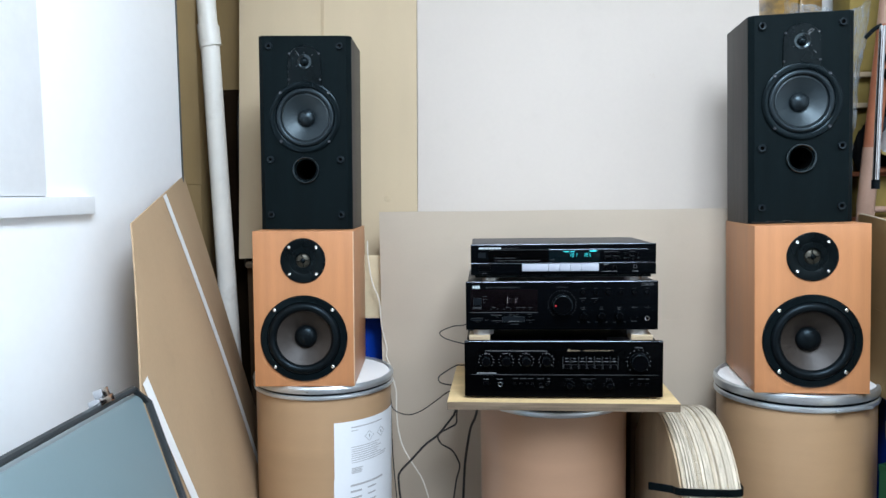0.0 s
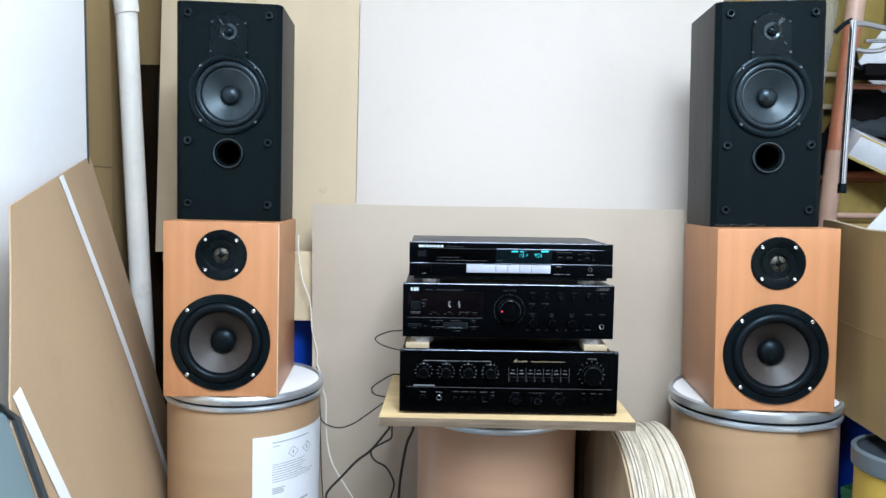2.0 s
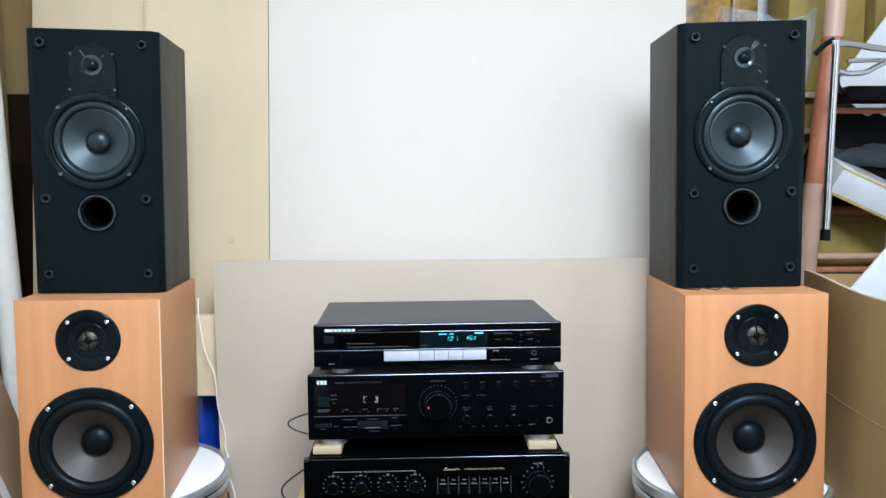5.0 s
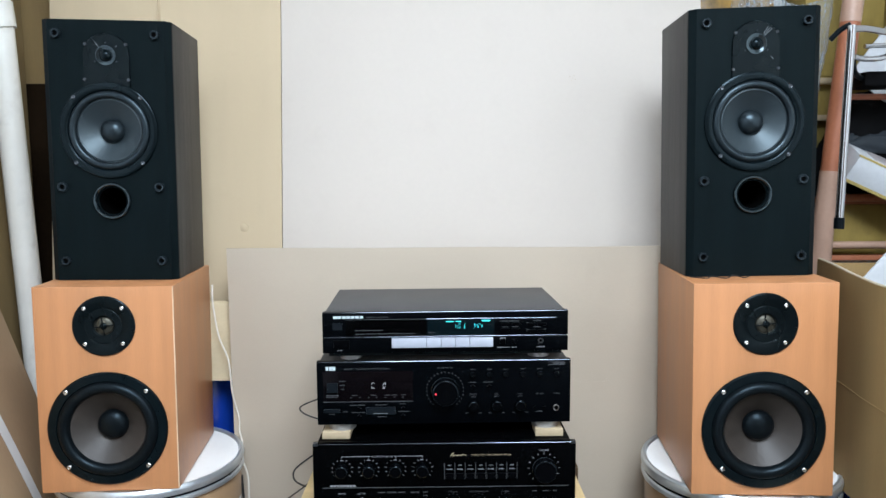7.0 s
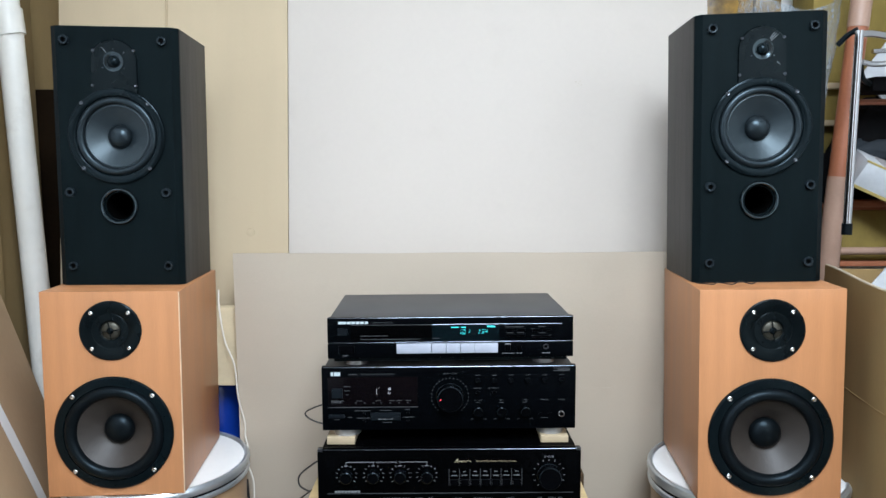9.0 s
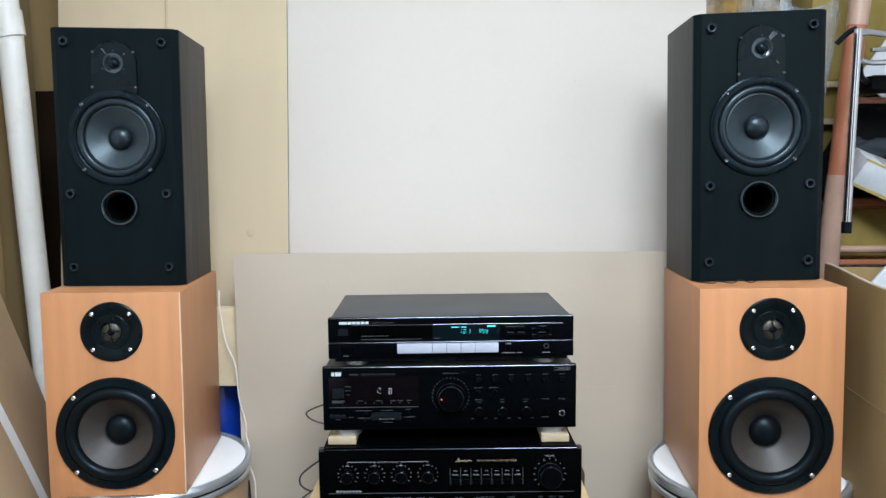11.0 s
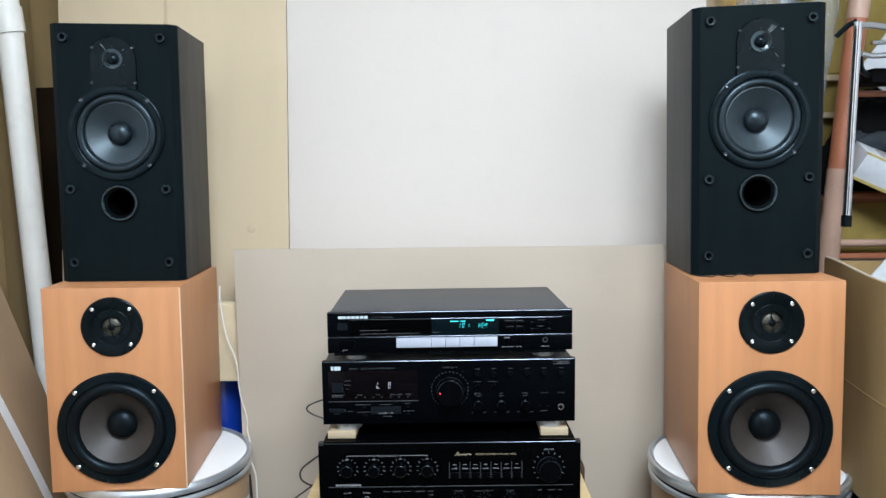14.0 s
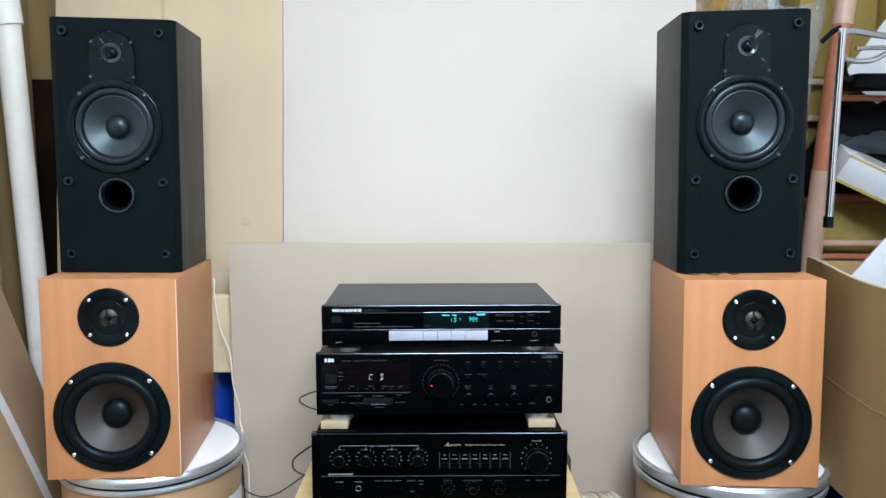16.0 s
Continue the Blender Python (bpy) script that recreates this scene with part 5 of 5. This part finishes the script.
# ---- east corner: carton on a barrel, shelf, stool, film ----
def open_carton():
    t = thing("cardboard_box", "large open brown carton resting on a blue barrel", "carton", pose(0.975, 0.0, 0.466, 0, 0, -4))
    w, d, h, k = 0.44, 0.56, 0.422, 0.006

    def bowed(y, z):
        # the loose near wall bellies outwards and its top edge sags
        u = (y + d / 2) / d
        return -w / 2 - 0.010 * math.sin(math.pi * u) * z / h, z + (0.007 * math.cos(2 * math.pi * u) * z / h)

    bm, rows = bmesh.new(), []
    for off in (0.0, k):
        grid = []
        for j in range(9):
            grid.append([])
            for i in range(15):
                y = -d / 2 + d * i / 14
                x, z = bowed(y, h * j / 8)
                grid[-1].append(bm.verts.new((x + off, y, z)))
        rows.append(grid)
    a, b = rows
    for g in rows:
        for j in range(8):
            for i in range(14):
                bm.faces.new((g[j][i], g[j][i + 1], g[j + 1][i + 1], g[j + 1][i]))
    for i in range(14):
        for j in (0, 8):
            bm.faces.new((a[j][i], a[j][i + 1], b[j][i + 1], b[j][i]))
    for j in range(8):
        for i in (0, 14):
            bm.faces.new((a[j][i], a[j + 1][i], b[j + 1][i], b[j][i]))
    part("side", bm, CARTON_BROWN, t)
    rim = [(bowed(y, h)[0] + k / 2, y, bowed(y, h)[1] + 0.0008) for y in [-d / 2 + 0.004 + (d - 0.008) * i / 14 for i in range(15)]]
    part("cut_edge", tube(rim, 0.0028, 6, smooth=False), RAW_EDGE, t, "pale raw cut edge")
    part("side", box(w / 2 - k, w / 2, -d / 2, d / 2, 0, h, 0.001), CARTON_BROWN, t)
    part("end", box(-w / 2 + k, w / 2 - k, d / 2 - k, d / 2, 0, h, 0.001), CARTON_BROWN, t)
    part("end", box(-w / 2 + k, w / 2 - k, -d / 2, -d / 2 + k, 0, h, 0.001), CARTON_BROWN, t)
    part("base", box(-w / 2 + k, w / 2 - k, -d / 2 + k, d / 2 - k, 0, k), CARTON_BROWN, t)
    fold_run = [(bowed(y, 0.205)[0] - 0.0002, y, bowed(y, 0.205)[1]) for y in [-d / 2 + 0.002 + (d - 0.004) * i / 14 for i in range(15)]]
    part("crease", tube(fold_run, 0.0008, 6, smooth=False), CARTON_BROWN, t, "raised fold line")
    return t


open_carton()
bm = lathe([(0, 0), (0.125, 0), (0.13, 0.015), (0.13, 0.42), (0.12, 0.455), (0.08, 0.466), (0, 0.466)], (0.947, 0.225, 0), "Z", 40)
tagged(finish("plastic_barrel", bm, BLUE_PLASTIC), "shiny blue plastic barrel under the carton", "barrel")
pail = thing("paint_pail", "yellow pail with a dark lid and grey rim", "pail", pose(0.808, -0.05, 0))
part("body", lathe([(0, 0), (0.095, 0), (0.10, 0.01), (0.105, 0.42), (0, 0.42)], seg=40), YELLOW, pail)
part("rim", lathe([(0.106, 0.408), (0.111, 0.412), (0.112, 0.445), (0.106, 0.450), (0.102, 0.446)], seg=40), PAIL_RIM, pail, "dark grey rim")
part("lid", lathe([(0.103, 0.446), (0.102, 0.438), (0, 0.438)], seg=40), GREY_CLOTH, pail, "dark sunken lid")
green = thing("green_carton", "slim green carton with a folded lid behind the pail", "carton", pose(0.770, 0.090, 0, 0, 0, 32))
part("body", box(-0.020, 0.020, -0.015, 0.015, 0.0, 0.306, 0.002), GREEN, green)
part("lid", box(-0.0215, 0.0215, -0.0165, 0.0165, 0.300, 0.316, 0.002), GREEN, green)
tub = thing("plastic_tub", "cream plastic tub with a flat lid on the floor", "tub", pose(0.700, -0.205, 0))
part("body", lathe([(0, 0), (0.052, 0), (0.056, 0.006), (0.061, 0.355), (0, 0.355)], seg=32), TUB_CREAM, tub)
part("lid", lathe([(0.062, 0.352), (0.066, 0.354), (0.066, 0.371), (0.063, 0.375), (0.056, 0.374), (0.054, 0.372), (0, 0.372)], seg=32), TUB_CREAM, tub)


def shelf_unit():
    t = thing("steel_shelf", "red-brown painted steel shelf frame full of boxes", "shelf", pose(0, 0, 0))
    part("front_post", tube([(0.876, 0.50, 0.0), (0.890, 0.50, 0.92), (0.908, 0.50, 1.16), (0.933, 0.50, 1.464), (0.938, 0.50, 1.62)], 0.0215, 24, smooth=False), RUST_PAINT, t)
    part("wrap", tube([(0.884, 0.4995, 0.62), (0.8905, 0.4995, 0.92), (0.9015, 0.4995, 1.075)], 0.0230, 24, smooth=False), WRAP, t, "pinkish grey film wrapped round the post")
    part("wrap", tube([(0.9285, 0.4995, 1.412), (0.933, 0.4995, 1.464), (0.938, 0.4995, 1.61)], 0.0226, 24, smooth=False), WRAP, t, "pinkish grey film wrapped round the post")
    part("back_post", box(1.30, 1.33, 0.74, 0.77, 0, 1.8, 0.002), RUST_PAINT, t)
    part("front_post", box(1.30, 1.33, 0.48, 0.51, 0, 2.0, 0.002), RUST_PAINT, t)
    part("brace", box(1.052, 1.088, 0.575, 0.590, 1.01, 1.40, 0.002), RUST_PAINT, t)
    for z, half, paint in ((0.902, 0.009, WRAP), (1.013, 0.009, RUST_PAINT), (1.245, 0.007, RUST_PAINT)):
        part("rail", tube([(0.905, 0.497, z), (1.30, 0.497, z)], half, 14, smooth=False), paint, t)
    for z in (0.87, 1.003):
        part("shelf_board", box(0.89, 1.33, 0.512, 0.77, z - 0.006, z + 0.006, 0.001), RUST_PAINT, t)
    return t


shelf_unit()
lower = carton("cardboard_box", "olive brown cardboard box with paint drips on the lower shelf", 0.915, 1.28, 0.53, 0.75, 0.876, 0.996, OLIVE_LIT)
for x, z0, z1, r in ((0.083, 0.022, 0.112, 0.0012), (0.100, 0.030, 0.110, 0.0018), (0.104, 0.012, 0.060, 0.0030), (0.122, 0.026, 0.112, 0.0015)):
    part("paint_drip", tube([(x - 0.0825, -0.1112, z0), (x - 0.0820, -0.1114, (z0 + z1) / 2), (x - 0.0805, -0.1112, z1)], r, 6), TAPE, lower, "dried white paint run")
# shaded olive here, lit olive on the boxes either side
carton("cardboard_box", "tall olive brown cardboard box high on the shelf", 1.09, 1.30, 0.60, 0.75, 1.009, 1.62, OLIVE_SHADED)
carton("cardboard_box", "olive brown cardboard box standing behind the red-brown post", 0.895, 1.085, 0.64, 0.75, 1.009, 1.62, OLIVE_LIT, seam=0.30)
# shade behind the post is put into this box's colour
carton("cardboard_box", "flat cardboard box behind the shelf post, coloured near-black for shade", 0.80, 0.872, 0.60, 0.72, 0.0, 1.18, GAP_SHADE, seam=0.9)
for z, label in ((1.296, "short pale wooden slat on the shelf"), (1.206, "short pale wooden slat lying on a box")):
    tagged(finish("timber_offcut", box(0.852, 0.975, 0.612, 0.639, z - 0.007, z + 0.007, 0.001), PALE_WOOD), label, "timber", group="timber offcuts")


def lump(name, label, category, x, y, z, sx, sy, sz, material, seed):
    """A soft bundle with folds."""
    bm = bmesh.new()
    bmesh.ops.create_icosphere(bm, subdivisions=4, radius=1)
    for v in bm.verts:
        q = v.co * 2.1 + Vector((seed, 0, 0))
        f = 1 + 0.22 * noise.noise(q) + 0.09 * noise.noise(q * 3)
        v.co = Vector((v.co.x * sx * f, v.co.y * sy * f, max(-0.55, v.co.z) * sz * f))
    zmin = min(v.co.z for v in bm.verts)
    ob = finish(name, bm, material, smooth=60)
    ob.location = (x, y, z - zmin)
    return tagged(ob, label, category)


# first lump is added to blacken the shadowed recess behind the post
lump("black_bag", "black lump added behind the shelf post as its shadowed recess", "bag", 0.935, 0.575, 1.009, 0.045, 0.03, 0.085, BLACK_CLOTH, 7.0)
lump("black_bag", "crumpled black cloth bag lying on the shelf", "bag", 1.045, 0.565, 1.009, 0.135, 0.045, 0.150, BLACK_CLOTH, 2.0)
wb = thing("white_carton", "white cardboard box with yellowed edges lying askew on the shelf", "carton", pose(1.036, 0.494, 1.020, 16, 26, -10))
part("body", box(-0.13, 0.12, -0.09, 0.06, 0.003, 0.064, 0.002), WHITE_BOX, wb)
part("edge_tape", box(-0.1306, 0.1206, -0.0908, 0.0608, 0.0, 0.007, 0.001), YELLOW_TAPE, wb, "yellow tape along the bottom edge")
part("edge_tape", box(-0.1306, 0.1206, -0.0908, -0.082, 0.0605, 0.0648, 0.001), YELLOW_TAPE, wb, "yellow tape along the top edge")
part("edge_tape", box(0.015, 0.030, -0.0912, 0.0612, 0.0095, 0.0650, 0.001), YELLOW_TAPE, wb, "yellow tape round the box")
part("lid_print", box(-0.09, 0.10, -0.07, 0.045, 0.0636, 0.0652, 0.0005), LID_PRINT, wb, "faded grey and pink printed lid")
lump("folded_cloth", "folded dark blue-grey cloth on the white box", "cloth", 1.045, 0.535, 1.112, 0.115, 0.030, 0.036, GREY_CLOTH, 5.0)
tagged(finish("plastic_sheet", box(-0.02, 0.46, -0.003, 0.003, -0.05, 0.26, 0.002), WHITE_BOX), "white plastic sheet standing in the carton", "plastic sheet").matrix_world = pose(0.842, 0.205, 0.864, 0, 40, 0)
tagged(finish("plastic_sheet", box(0.0, 0.20, -0.003, 0.003, -0.02, 0.22, 0.002), WHITE_BOX), "white sheet leaning among the shelf goods", "plastic sheet").matrix_world = pose(0.972, 0.548, 1.318, -3, 37, 0)


def stool():
    t = thing("chrome_stool", "upturned chrome tube stool with black rubber feet", "stool", pose(0, 0, 0))
    leg = part("leg", tube([(0.8025, 0.270, 0.972), (0.8045, 0.270, 1.20), (0.8070, 0.270, 1.362)], 0.0080, 18, 6), CHROME, t)
    part("rubber_foot", tube([(0.8024, 0.270, 0.960), (0.8026, 0.270, 0.983)], 0.0100, 14, smooth=False), RUBBER, leg, "black rubber foot")
    part("rubber_cap", tube([(0.808, 0.276, 1.366), (0.794, 0.286, 1.357), (0.778, 0.296, 1.338)], 0.0055, 12, 4), RUBBER, leg, "black rubber joint cap")
    part("rung", tube([(0.808, 0.276, 1.356), (0.850, 0.295, 1.360), (0.931, 0.330, 1.357), (1.06, 0.38, 1.358)], 0.0068, 12), CHROME, t)
    part("rung", tube([(0.862, 0.355, 1.314), (0.890, 0.36, 1.310), (0.924, 0.36, 1.313), (0.960, 0.365, 1.330), (1.06, 0.38, 1.375)], 0.0058, 12), CHROME, t)
    part("rung", tube([(0.905, 0.395, 1.342), (0.98, 0.40, 1.345), (1.06, 0.41, 1.345)], 0.0050, 12), CHROME, t)
    part("seat", box(0.915, 1.12, 0.405, 0.485, 1.258, 1.292, 0.012), BLACK_CLOTH, t, "black padded seat")
    part("bracket", tube([(0.868, 0.37, 1.308), (0.885, 0.39, 1.285), (0.92, 0.42, 1.275)], 0.0060, 8, 4), BLACK_PLASTIC, t, "black bent bracket")
    part("leg", tube([(1.06, 0.38, 1.36), (1.065, 0.40, 1.02)], 0.0080, 14, smooth=False), CHROME, t)
    return t


stool()
tape = thing("taped_packet", "tall packet wrapped in brown packing tape behind a speaker", "packet", pose(0.728, 0.66, 0.0))
part("packet_half", box(-0.095, 0.020, -0.02, 0.03, 0.0, 1.95, 0.004), AMBER_TAPE, tape)
part("packet_half", box(0.022, 0.085, -0.028, 0.028, 0.0, 1.95, 0.004), AMBER_TAPE, tape)


def film_bag():
    bm = bmesh.new()
    n, m = 26, 34
    rows = []
    for j in range(m + 1):
        row = []
        for i in range(n + 1):
            u, v = i / n, j / m
            a = math.pi * (1.15 * u - 0.1)
            edge = 0.818 + 0.050 * max(0, v - 0.2) ** 1.5
            p = Vector((0.74 - (edge - 0.74) * math.cos(a), 0.44 - 0.05 * math.sin(a), 0.94 + 0.525 * v - 0.03 * v * u + 0.012 * math.sin(9 * u)))
            p += 0.016 * noise.noise_vector(p * 16) + 0.007 * noise.noise_vector(p * 45)
            row.append(bm.verts.new(p))
        rows.append(row)
    for j in range(m):
        for i in range(n):
            bm.faces.new((rows[j][i], rows[j][i + 1], rows[j + 1][i + 1], rows[j + 1][i]))
    return tagged(finish("plastic_film", bm, FILM, smooth=80), "crumpled clear plastic film draped behind a speaker", "plastic film")


film_bag()
